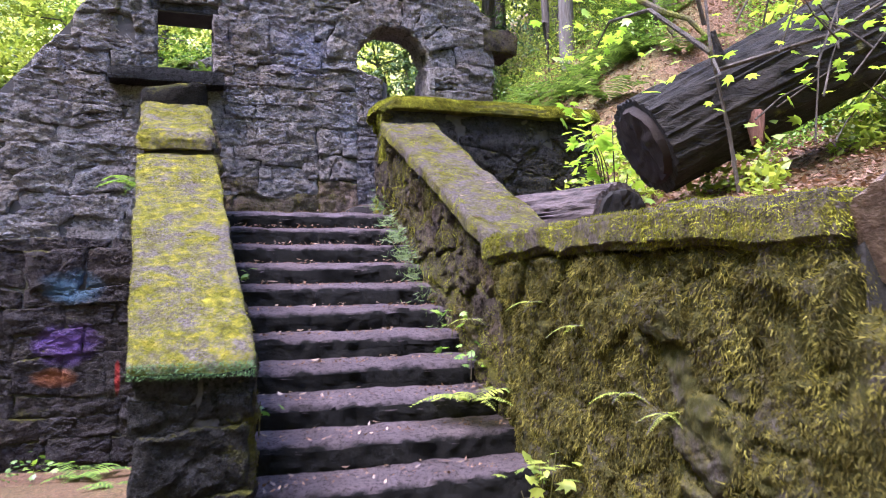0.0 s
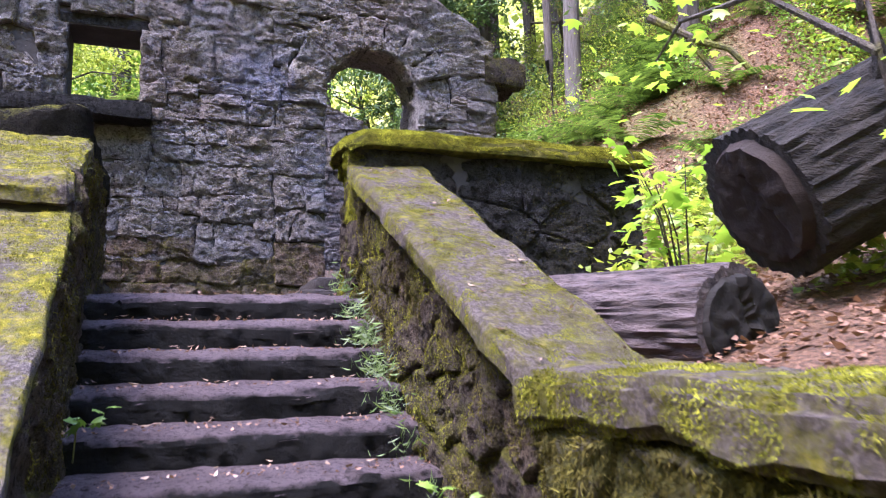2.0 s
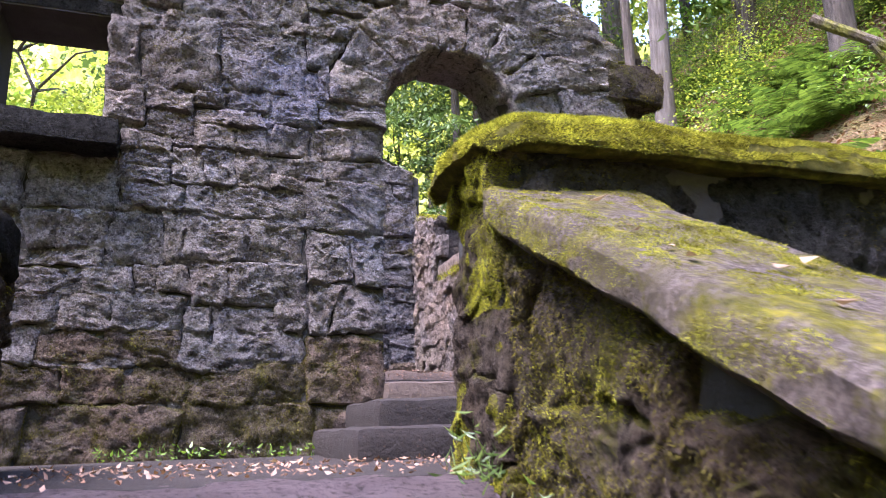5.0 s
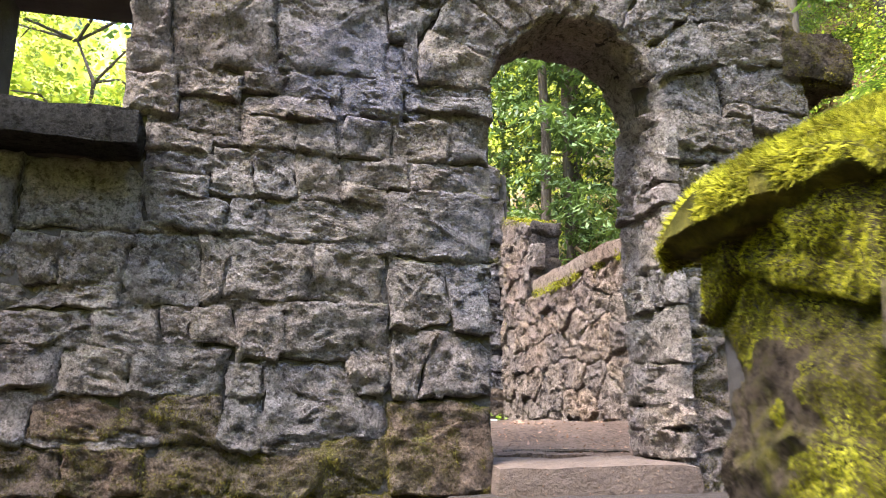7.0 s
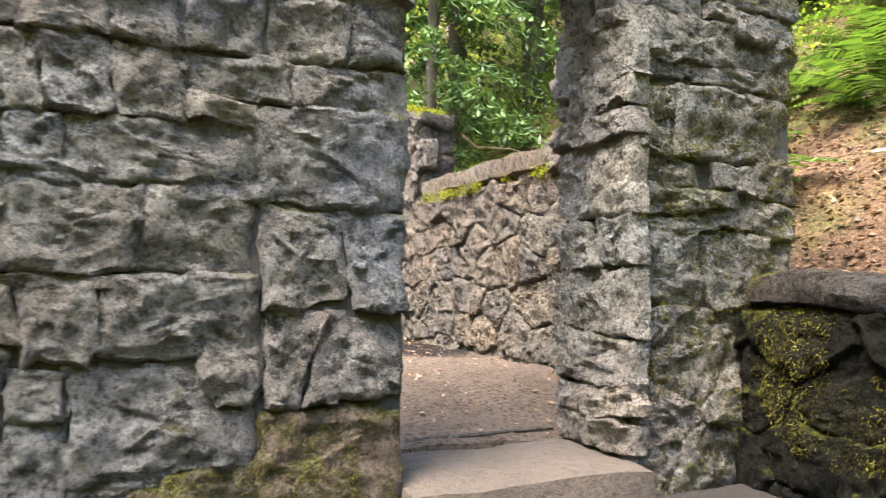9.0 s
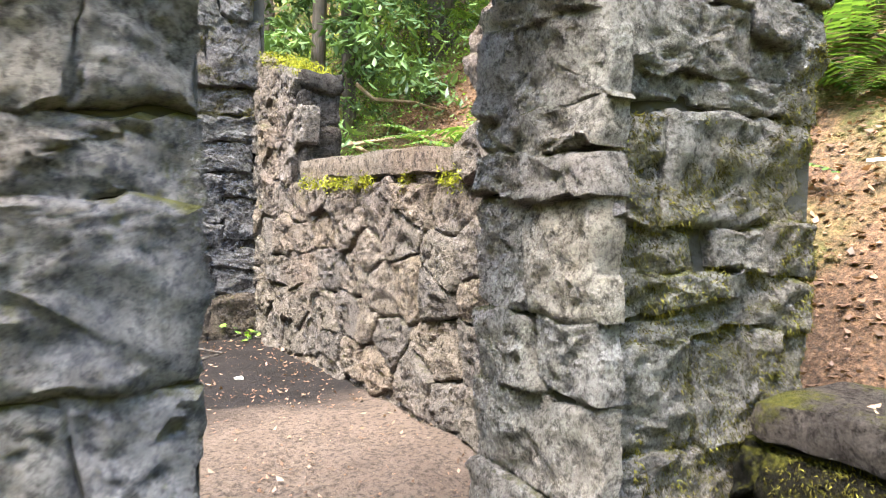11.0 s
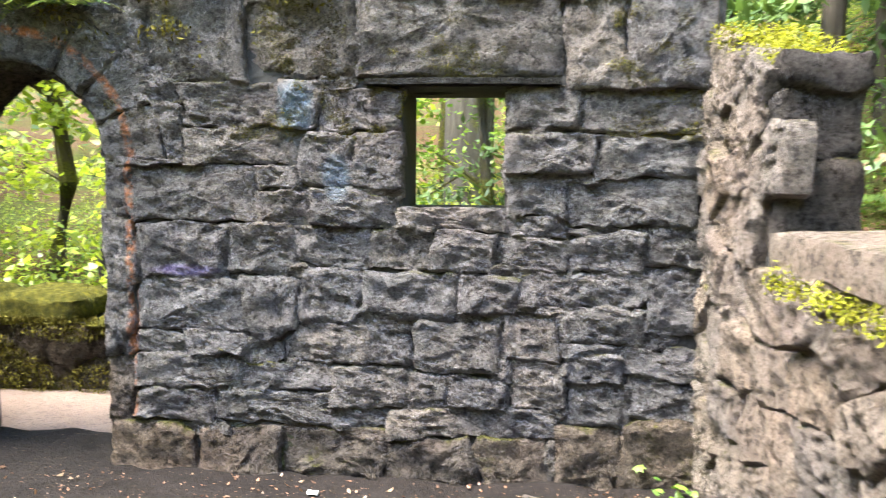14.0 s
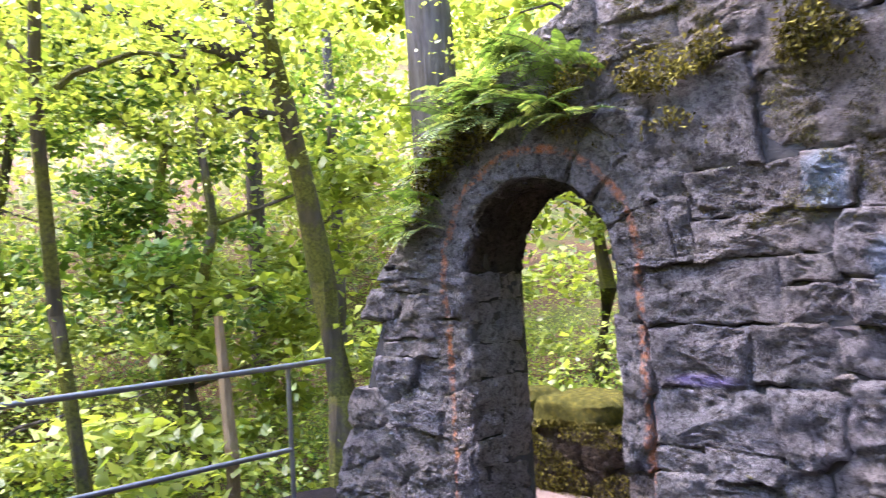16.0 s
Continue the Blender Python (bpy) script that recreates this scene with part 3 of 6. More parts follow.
def lay_stones(parent, polys, place, material, rng, proud=0.05, joint=-0.005, holes=(), outline=None, name="stone"):
    """Each polygon becomes a stone of its own under parent; outline(x): the wall's top there."""
    o, u, v, w = (Vector(place(*p)) for p in ((0, 2, 0), (0.01, 2, 0), (0, 2.01, 0), (0, 2, 0.01)))
    turned = (u - o).cross(v - o).dot(w - o) < 0
    for h in holes:
        polys = [q for p in polys for q in h.trim(p)]
    for poly in polys:
        if outline and len(poly) > 2:
            cx = sum(p[0] for p in poly) / len(poly)
            cz = sum(p[1] for p in poly) / len(poly)
            top = outline(cx)
            slope = (outline(cx + 0.05) - outline(cx - 0.05)) / 0.1
            if cz > top + 0.10:
                continue
            poly = clip(poly, -slope, 1, top - slope * cx)
        if len(poly) < 3 or abs(area(poly)) < 0.006:
            continue
        if area(poly) < 0:
            poly = poly[::-1]
        verts, faces = stone_mesh(poly, place, rng, proud, joint)
        if turned:
            faces = [f[::-1] for f in faces]
        raw_object(name, verts, faces, material, True, parent)


def wall_core(name, x0, x1, z0, top, place, thick, material, holes=(), step=0.06):
    """The solid body of a wall behind its stones, with openings that go through; place(a, b, h), h from 0 back to -thick."""
    verts, faces = [], []
    cuts = set([x0, x1])
    k = int((x1 - x0) / step)
    cuts.update(x0 + (x1 - x0) * i / k for i in range(k + 1))
    for h in holes:
        cuts.update((h.x0, h.x1))
    cuts = sorted(c for c in cuts if x0 <= c <= x1)
    for a, b in zip(cuts, cuts[1:]):
        if b - a < 1e-4:
            continue
        low = [(z0, z0)]
        high = []
        inside = [h for h in holes if h.x0 < (a + b) / 2 < h.x1]
        for h in sorted(inside, key=lambda g: g.z0):
            sa, sb = h.span(a + 1e-5), h.span(b - 1e-5)
            high.append((sa[0], sb[0]))
            low.append((sa[1], sb[1]))
        high.append((top(a), top(b)))
        for (la, lb), (ha, hb) in zip(low, high):
            if ha - la < 0.01 and hb - lb < 0.01:
                continue
            n = len(verts)
            for h in (0.0, -thick):
                verts += [place(a, la, h), place(b, lb, h), place(b, hb, h), place(a, ha, h)]
            faces += [(n, n + 1, n + 2, n + 3), (n + 7, n + 6, n + 5, n + 4), (n, n + 4, n + 5, n + 1),
                      (n + 1, n + 5, n + 6, n + 2), (n + 2, n + 6, n + 7, n + 3), (n + 3, n + 7, n + 4, n)]
    return raw_object(name, verts, faces, material, False)


def tube(points, radii, sides=10, rough=0.0, seed=0, caps=True):
    """A limb, pole or log along points, with a radius at each."""
    bm = bmesh.new()
    rings = []
    pts = [Vector(p) for p in points]
    for i, p in enumerate(pts):
        d = (pts[min(i + 1, len(pts) - 1)] - pts[max(i - 1, 0)]).normalized()
        side = d.cross(Vector((0, 0, 1)))
        side = side.normalized() if side.length > 0.05 else d.cross(Vector((0, 1, 0))).normalized()
        over = side.cross(d)
        ring = []
        for k in range(sides):
            a = 2 * math.pi * k / sides
            r = radii[i]
            if rough:
                r *= 1 + rough * noise.noise(Vector((math.cos(a) * 1.5 + seed, math.sin(a) * 1.5, i * 0.45)))
                r *= 1 + rough * 0.5 * noise.noise(Vector((math.cos(a) * 6 + seed, math.sin(a) * 6, i * 0.35)))
            ring.append(bm.verts.new(p + (side * math.cos(a) + over * math.sin(a)) * r))
        rings.append(ring)
    for a, b in zip(rings, rings[1:]):
        for k in range(sides):
            bm.faces.new((a[k], a[(k + 1) % sides], b[(k + 1) % sides], b[k]))
    if caps:
        bm.faces.new(rings[0][::-1])
        bm.faces.new(rings[-1])
    return bm


def leaf_mesh(name, centres, material, size=(0.05, 0.1), parent=None, flat=0.5, narrow=0.55, seed=1, hang=-0.25):
    """Many single leaves, each a folded blade, at the given centres."""
    rs = np.random.RandomState(seed)
    c = np.asarray(centres, float)
    n = len(c)
    yaw = rs.uniform(0, 2 * np.pi, n)
    dip = rs.normal(hang, flat, n)
    rollv = rs.normal(0, flat, n)
    ln = rs.uniform(size[0], size[1], n)
    d = np.stack([np.cos(yaw) * np.cos(dip), np.sin(yaw) * np.cos(dip), np.sin(dip)], 1)
    side = np.stack([-np.sin(yaw) * np.cos(rollv), np.cos(yaw) * np.cos(rollv), np.sin(rollv)], 1)
    w = (ln * narrow * 0.5)[:, None]
    l = ln[:, None]
    mid = c + d * l * 0.45
    droop = np.zeros((n, 3))
    droop[:, 2] = -ln * 0.12
    v = np.stack([c, mid + side * w + droop, c + d * l, mid - side * w + droop], 1).reshape(-1, 3)
    i = np.arange(n)[:, None] * 4
    f = np.concatenate([i + [[0, 1, 2]], i + [[0, 2, 3]]], 1).reshape(-1, 3)
    data = bpy.data.meshes.new(name)
    data.vertices.add(len(v))
    data.vertices.foreach_set("co", v.ravel())
    data.loops.add(len(f) * 3)
    data.loops.foreach_set("vertex_index", f.ravel().astype(np.int32))
    data.polygons.add(len(f))
    data.polygons.foreach_set("loop_start", (np.arange(len(f)) * 3).astype(np.int32))
    data.polygons.foreach_set("loop_total", np.full(len(f), 3, np.int32))
    data.update(calc_edges=True)
    data.materials.append(material)
    ob = new(name, data)
    if parent is not None:
        ob.parent = parent
    return ob


def face_y(y, sign=-1):
    """A wall face in the plane of y; h stands out towards sign."""
    return lambda a, b, h: (a, y + sign * h, b)


def face_x(x, sign=-1):
    return lambda a, b, h: (x + sign * h, a, b)


def steps_of(points):
    """Height along a broken line."""
    xs, zs = [p[0] for p in points], [p[1] for p in points]
    return lambda x: float(np.interp(x, xs, zs))


# ---- ground ----
def smooth(a, b, x):
    t = min(1.0, max(0.0, (x - a) / (b - a)))
    return t * t * (3 - 2 * t)


def ground_z(x, y):
    """Height of the forest floor."""
    low = -0.055 * max(0.0, y - 2) * smooth(0.5, -0.3, x) - 0.01 * max(0.0, -y)
    low = max(low, -0.6)
    bank = 1.42 + 0.066 * max(0.0, y - 3.0) + 0.35 * max(0.0, x - 2.4)
    bank += 0.45 * smooth(6.5, 9.5, y) * smooth(3.5, 5.0, x)
    z = low + (bank - low) * smooth(1.95, 2.5, x)
    if x > 2:
        z *= 1.0 - 0.45 * smooth(2.0, -6.0, y)
    if x > 4.8:
        z += 0.6 * (min(x, 20.0) - 4.8) * smooth(7.5, 10.5, y)
    back = 2.85 + 0.04 * max(0.0, y - 16.0) + 0.22 * max(0.0, y - 24)
    hill = 0.45 * max(0.0, -x - 11.0) * smooth(0, 6, y + 4)
    if x < 2.5:
        z += (back - z) * smooth(11.5, 14.5, y) * smooth(-3.6, -2.0, x)
        z += (back - 1.5 - z) * smooth(10, 16, y) * (1 - smooth(-3.6, -2.0, x))
    else:
        z = max(z, back * smooth(10, 14.5, y))
    z += hill
    if (-2.8 < x < 4.0 and 6.9 < y < 15.2) or (-2.8 < x < 1.6 and 15.0 < y < 17.0):
        z = min(z, 1.6)
    z += 0.10 * noise.noise(Vector((x * 0.5, y * 0.5, 0))) + 0.04 * noise.noise(Vector((x * 1.9, y * 1.9, 4)))
    return z


def build_ground():
    line = [-400, -200, -110] + [-70 + 3 * i for i in range(18)] + [-16 + 0.4 * i for i in range(30)] + [-4 + 0.16 * i for i in range(62)] + [6 + 0.4 * i for i in range(30)] + [18 + 3 * i for i in range(18)] + [110, 200, 400]
    xs = sorted(set(line))
    ys = sorted(set([-400, -150, -60] + [-30 + 3 * i for i in range(9)] + [-3 + 0.25 * i for i in range(90)] + [19.5 + 1.0 * i for i in range(20)] + [40 + 4 * i for i in range(10)] + [120, 250, 400]))
    verts = [(x, y, ground_z(max(-70, min(70, x)), max(-40, min(80, y)))) for y in ys for x in xs]
    w = len(xs)
    faces = [(j * w + i, j * w + i + 1, (j + 1) * w + i + 1, (j + 1) * w + i) for j in range(len(ys) - 1) for i in range(w - 1)]
    return tagged(raw_object("ground", verts, faces, FOREST_FLOOR), "forest floor of brown leaf litter and green moss", "ground", "", "structure")


build_ground()


def build_backdrop():
    """Far wood: a plain glowing green ring beyond the trees, hazy sunlight painted in."""
    m = Nodes("glowing far woods")
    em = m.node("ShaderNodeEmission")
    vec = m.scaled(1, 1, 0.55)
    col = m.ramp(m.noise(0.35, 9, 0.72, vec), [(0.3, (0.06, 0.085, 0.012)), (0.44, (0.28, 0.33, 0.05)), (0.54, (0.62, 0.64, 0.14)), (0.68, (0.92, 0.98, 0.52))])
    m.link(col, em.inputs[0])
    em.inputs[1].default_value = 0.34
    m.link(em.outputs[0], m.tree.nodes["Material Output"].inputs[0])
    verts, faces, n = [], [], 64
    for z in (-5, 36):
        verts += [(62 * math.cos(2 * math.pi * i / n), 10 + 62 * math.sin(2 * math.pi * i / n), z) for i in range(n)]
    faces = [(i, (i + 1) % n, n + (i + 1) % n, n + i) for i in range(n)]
    tagged(raw_object("backdrop", verts, faces, m.mat), "glowing backdrop painted as hazy sunlit green woods in the distance", "woods", "", "structure")


build_backdrop()

# ---- the stone house ----
rng = random.Random(7)
ARCH = Hole(2.22, 3.27, 2.5, 4.6, True, 0.40)
WINDOW = Hole(-0.28, 0.385, 4.255, 5.03)
FRONT_TOP = steps_of([(-6, 1.6), (-3.2, 2.6), (-1.94, 3.95), (-1.27, 4.76), (-1.12, 5.02), (-0.8, 5.5), (-0.3, 5.9), (3.3, 5.95), (3.86, 5.61), (4.3, 5.3), (4.46, 5.1)])


# courses of the front between window and arch: low z, high z, then the joints
FRONT_HIGH = [
    (4.84, 5.08, 1.66, 2.26), (4.52, 4.97, 0.36, 0.58, 1.09), (4.58, 4.96, 1.09, 1.67), (4.54, 4.83, 1.73, 2.19), (4.38, 4.62, 1.41, 1.76),
    (4.45, 4.61, 0.94, 1.15, 1.41), (4.41, 4.54, 0.63, 0.94), (4.43, 4.54, 1.76, 2.16), (4.28, 4.5, 0.39, 0.64), (4.33, 4.45, 0.94, 1.41),
    (4.19, 4.44, 2, 2.17), (4.19, 4.41, 0.65, 0.93), (4.16, 4.39, 1.42, 1.7, 1.99), (4.16, 4.33, 0.95, 1.2, 1.42), (4.12, 4.29, 0.49, 0.8),
    (3.93, 4.18, 0.81, 1.02, 1.22), (3.93, 4.16, 1.22, 1.43), (4.01, 4.16, 1.44, 1.79, 2.15),
]
FRONT_MIDDLE = [
    (4.01, 4.12, 0.49, 0.81), (3.89, 4.01, 0.51, 0.81), (3.65, 4.01, 1.66, 2.17), (3.92, 4, 1.46, 1.68), (3.7, 3.96, -0.43, -0.02, 0.51),
    (3.7, 3.92, 1.08, 1.66), (3.73, 3.9, 0.56, 0.9), (3.74, 3.88, 0.9, 1.08), (3.39, 3.72, 0.49, 0.8, 0.91), (3.47, 3.71, 0.19, 0.48),
    (3.41, 3.71, 0.92, 1.3), (3.42, 3.69, 1.32, 1.66), (3.46, 3.66, -0.43, 0.01, 0.19), (3.3, 3.65, 1.68, 2, 2.18), (3.33, 3.46, -0.06, 0.43),
    (3.21, 3.43, -0.43, -0.07), (3.13, 3.42, 1.19, 1.71), (3.24, 3.37, 0.64, 0.77),
]
FRONT_LOW = [
    (3.18, 3.36, 0.36, 0.64), (3.12, 3.36, 0.97, 1.19), (3.22, 3.35, 0.77, 0.97), (3.19, 3.33, -0.07, 0.36), (2.98, 3.29, 1.72, 1.89, 2.17),
    (2.96, 3.21, 0.53, 0.95), (2.96, 3.17, -0.43, 0.24, 0.52), (2.78, 3.13, 1.1, 1.69), (2.97, 3.12, 0.95, 1.1), (2.72, 2.97, 0.93, 1.15),
    (2.75, 2.96, 0.51, 0.93), (2.77, 2.96, -0.43, 0.13, 0.49), (2.51, 2.96, 1.71, 2.17), (2.51, 2.77, 1.37, 1.71),
    (2.53, 2.75, -0.43, 0.29, 0.62, 0.98), (2.51, 2.72, 0.98, 1.37), (2.15, 2.52, -0.43, 0.1, 0.5, 0.95, 1.4, 1.75, 2.17),
]


def build_front_wall():
    y = 9.815
    wall = wall_core("wall_front", -6, 4.2, -0.8, FRONT_TOP, face_y(y + 0.045), 0.5, MORTAR, [ARCH, WINDOW])
    tagged(wall, "grey basalt rubble front wall of a roofless ruin, with patches of moss", "wall", "", "structure")
    place = face_y(y + 0.045)
    polys = rubble_polys(-3.4, 4.2, 2.1, 3.3, rng, 0.6, 0.32, 0.3) + course_polys(-3.4, 4.2, 3.3, 5.95, rng, (0.16, 0.31))
    holes = [ARCH, WINDOW, Hole(-0.83, 0.51, 4.05, 4.255), Hole(-0.36, 0.46, 5.03, 5.15)]
    rest = [Hole(-0.43, 1.67, 2.1, 4.05), Hole(0.36, 1.67, 4.0, 4.97), Hole(1.6, 2.3, 2.1, 5.08)]
    lay_stones(wall, polys, place, STONE_FRONT, rng, 0.042, -0.012, holes + rest, FRONT_TOP)
    laid = laid_polys(FRONT_HIGH + FRONT_MIDDLE + FRONT_LOW)
    lay_stones(wall, chinks(laid, -0.4, 2.15, 2.2, 4.85, holes), place, STONE_FRONT, rng, 0.022, -0.004, holes)
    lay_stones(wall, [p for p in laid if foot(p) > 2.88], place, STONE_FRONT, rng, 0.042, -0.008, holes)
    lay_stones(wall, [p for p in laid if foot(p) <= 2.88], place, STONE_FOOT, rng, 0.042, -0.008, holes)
    lay_stones(wall, ring_polys(ARCH, rng, 0.40, 9), place, STONE_FRONT, rng, 0.05, -0.004)
    low = tagged(empty("wall_front_base", (0, 9.68, -1.0)), "dark damp basalt base of the front wall with faded graffiti", "wall", "", "structure")
    core = wall_core("core", -6, 0.3, -0.1, lambda x: 3.16, lambda a, b, h: (a, 0.03 - h, b), 0.4, MORTAR)
    core.parent = low
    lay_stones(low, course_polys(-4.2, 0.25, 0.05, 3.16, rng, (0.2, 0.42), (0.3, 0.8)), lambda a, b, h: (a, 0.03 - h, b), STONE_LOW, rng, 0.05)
    # jamb of the arch
    jamb = course_polys(9.80, 10.37, 2.66, 4.62, rng, (0.2, 0.34), (0.25, 0.6), 0.05)
    lay_stones(wall, jamb, face_x(3.255), STONE_JAMB, rng, 0.045, -0.006)
    return wall


build_front_wall()


def line_soffit(parent, hole, y0, y1, material):
    """Stones on the underside of an arch."""
    r, cx = (hole.x1 - hole.x0) / 2, (hole.x0 + hole.x1) / 2
    place = lambda s, y, h: (cx - (r - h) * math.cos(s / r), y, hole.z1 + (r - h) * math.sin(s / r))
    lay_stones(parent, course_polys(0.0, math.pi * r, y0, y1, rng, (0.2, 0.3), (0.22, 0.4), 0.05), place, material, rng, 0.02, -0.002)


line_soffit(bpy.data.objects["wall_front"], ARCH, 9.84, 10.34, STONE_JAMB)


def build_window_trim():
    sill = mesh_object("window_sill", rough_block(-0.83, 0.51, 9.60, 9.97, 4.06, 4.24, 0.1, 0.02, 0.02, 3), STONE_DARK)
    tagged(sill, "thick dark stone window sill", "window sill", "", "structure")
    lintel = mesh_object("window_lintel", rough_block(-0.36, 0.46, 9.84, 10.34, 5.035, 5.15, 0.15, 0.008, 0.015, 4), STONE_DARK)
    tagged(lintel, "dark weathered lintel over the window", "lintel", "", "structure")


build_window_trim()
tagged(mesh_object("loose_stone", rough_block(4.0, 4.56, 9.78, 10.3, 4.86, 5.22, 0.05, 0.06, 0.09, 44), STONE_MOSSY),
       "mossy stone jutting from the broken end of the front wall", "stone", "", "structure")


def worn_nose(y0, z0, k):
    """Trodden hollow and rounded front edge of one step."""
    def shape(p):
        x, y, z = p
        d = y - y0
        wear = 0.5 + 0.5 * math.exp(-((x - 1.0) / 0.5) ** 2) + 0.5 * noise.noise(Vector((x * 2.5, k * 3.1, 0)))
        if z > z0 - 0.06:
            z -= 0.045 * smooth(0.32, 0.0, d) * (0.5 + 0.6 * wear) + 0.03 * smooth(0.07, 0.0, d) * wear
            z += 0.010 * noise.noise(Vector((x * 9, y * 9, k)))
        if d < 0.1:
            y += 0.022 * noise.noise(Vector((x * 4, z * 9, k * 1.7))) + 0.020 * noise.noise(Vector((x * 13, z * 13, k))) + 0.014 * noise.noise(Vector((x * 29, z * 29, k)))
        return (x, y, z)
    return shape


def build_stairs():
    run, rise, top_y, top_z = 0.30, 0.175, 6.84, 2.19
    rs = random.Random(3)
    for k in range(14):
        y, z = top_y - k * run, top_z - k * rise
        if z < 0.05:
            break
        deep = run + 0.12 if k else 0.6
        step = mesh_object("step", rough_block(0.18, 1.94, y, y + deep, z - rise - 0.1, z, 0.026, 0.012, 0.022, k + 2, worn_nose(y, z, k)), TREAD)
        tagged(step, "worn concrete step with shade painted near-black on its riser", "step", "steps of the stair", "structure")
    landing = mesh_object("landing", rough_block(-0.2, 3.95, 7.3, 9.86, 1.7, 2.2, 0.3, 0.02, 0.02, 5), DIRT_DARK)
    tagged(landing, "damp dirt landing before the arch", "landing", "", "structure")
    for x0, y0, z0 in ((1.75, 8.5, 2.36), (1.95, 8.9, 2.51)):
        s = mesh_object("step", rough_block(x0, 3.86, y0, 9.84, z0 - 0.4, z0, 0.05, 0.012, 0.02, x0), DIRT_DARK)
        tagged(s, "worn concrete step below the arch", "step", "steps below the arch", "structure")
    sill = mesh_object("threshold", rough_block(2.2, 3.3, 9.7, 10.4, 2.3, 2.665, 0.15, 0.02, 0.03, 9), DIRT_BROWN)
    tagged(sill, "dusty stone threshold of the arch", "threshold", "", "structure")


build_stairs()


def sloped(y0, z0, y1, z1, drift=0.0):
    """Leans a level block so that it climbs from (y0, z0) to (y1, z1)."""
    k = (z1 - z0) / (y1 - y0)
    return lambda p: (p[0] - drift * (p[1] - y0), p[1], p[2] + z0 + (p[1] - y0) * k)


COPING = {}
LEFT_TOP = steps_of([(3.76, 1.04), (6.08, 2.42), (6.09, 2.52), (6.95, 3.02), (8.8, 3.1)])
RIGHT_TOP = steps_of([(1.74, 1.45), (4.4, 1.56), (6.9, 2.9)])


def build_left_parapet():
    wall = wall_core("stair_wall_left", 3.78, 8.8, -0.7, LEFT_TOP, lambda a, b, h: (0.32 + h - 0.03 * (a - 3.74), a, b), 0.5, MORTAR)
    tagged(wall, "mossy stone parapet wall beside the stair", "wall", "", "structure")
    lay_stones(wall, rubble_polys(3.78, 8.8, 0.0, 3.1, rng), lambda a, b, h: (0.32 + h - 0.03 * (a - 3.74), a, b), STONE_MOSSY, rng, 0.04, -0.004, (), LEFT_TOP)
    lay_stones(wall, course_polys(-0.2, 0.33, -0.3, 1.04, rng, (0.25, 0.4), (0.3, 0.6)), face_y(3.79), STONE_DARK, rng, 0.04)
    cop = mesh_object("coping", rough_block(-0.21, 0.35, 3.72, 6.1, -0.07, 0, 0.03, 0.024, 0.012, 1, sloped(3.72, 1.08, 6.1, 2.5, 0.037)), MOSS_COPING)
    COPING["left"] = [cop]
    tagged(cop, "sloping stone coping covered in yellow-green moss", "coping", "", "structure")
    block = mesh_object("coping_block", rough_block(-0.30, 0.25, 6.06, 7.0, -0.14, 0, 0.03, 0.03, 0.03, 2, sloped(6.06, 2.63, 7.0, 3.13, 0.0)), MOSS_COPING)
    COPING["left"].append(block)
    tagged(block, "mossy raised coping block at the head of the stair", "coping", "", "structure")
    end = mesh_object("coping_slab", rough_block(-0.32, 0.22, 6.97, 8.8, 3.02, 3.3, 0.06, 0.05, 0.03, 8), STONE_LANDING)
    tagged(end, "dark stone slab on the landing parapet", "coping", "", "structure")


build_left_parapet()


def build_right_parapet():
    wall = wall_core("stair_wall_right", 1.74, 6.9, -0.2, RIGHT_TOP, face_x(1.91), 0.45, MORTAR)
    tagged(wall, "rubble wall beside the stair, thick with hanging moss", "wall", "", "structure")
    place = face_x(1.91)
    lay_stones(wall, rubble_polys(4.3, 6.9, 0.4, 2.95, rng, 0.36, 0.25), place, STONE_MOSSY, rng, 0.06, -0.004, (), RIGHT_TOP)
    lay_stones(wall, rubble_polys(1.74, 4.3, -0.1, 1.6, rng, 0.34, 0.24), place, MOSS_WALL, rng, 0.085, -0.004, (), RIGHT_TOP)
    cop = mesh_object("coping", rough_block(1.79, 2.33, 4.38, 6.93, -0.13, 0, 0.03, 0.022, 0.02, 5, sloped(4.38, 1.73, 6.93, 3.06)), MOSS_COPING_RIGHT)
    COPING["right"] = [cop]
    tagged(cop, "sloping worn stone coping with patches of moss", "coping", "", "structure")
    cap = mesh_object("coping", rough_block(1.79, 2.42, 1.74, 4.45, -0.17, 0, 0.035, 0.03, 0.05, 6, lambda p: (p[0], p[1], p[2] + float(np.interp(p[1], [1.7, 2.3, 4.45], [1.60, 1.66, 1.74])))), MOSS_COPING_RIGHT)
    COPING["level"] = [cap]
    tagged(cap, "level stone coping with an overhang of moss", "coping", "", "structure")


build_right_parapet()
LEDGE = mesh_object("ledge", rough_block(1.84, 2.4, 0.4, 2.1, -0.2, 1.235, 0.06, 0.05, 0.06, 31), MOSS_WALL)
tagged(LEDGE, "low mossy ledge at the end of the rubble wall", "ledge", "", "structure")


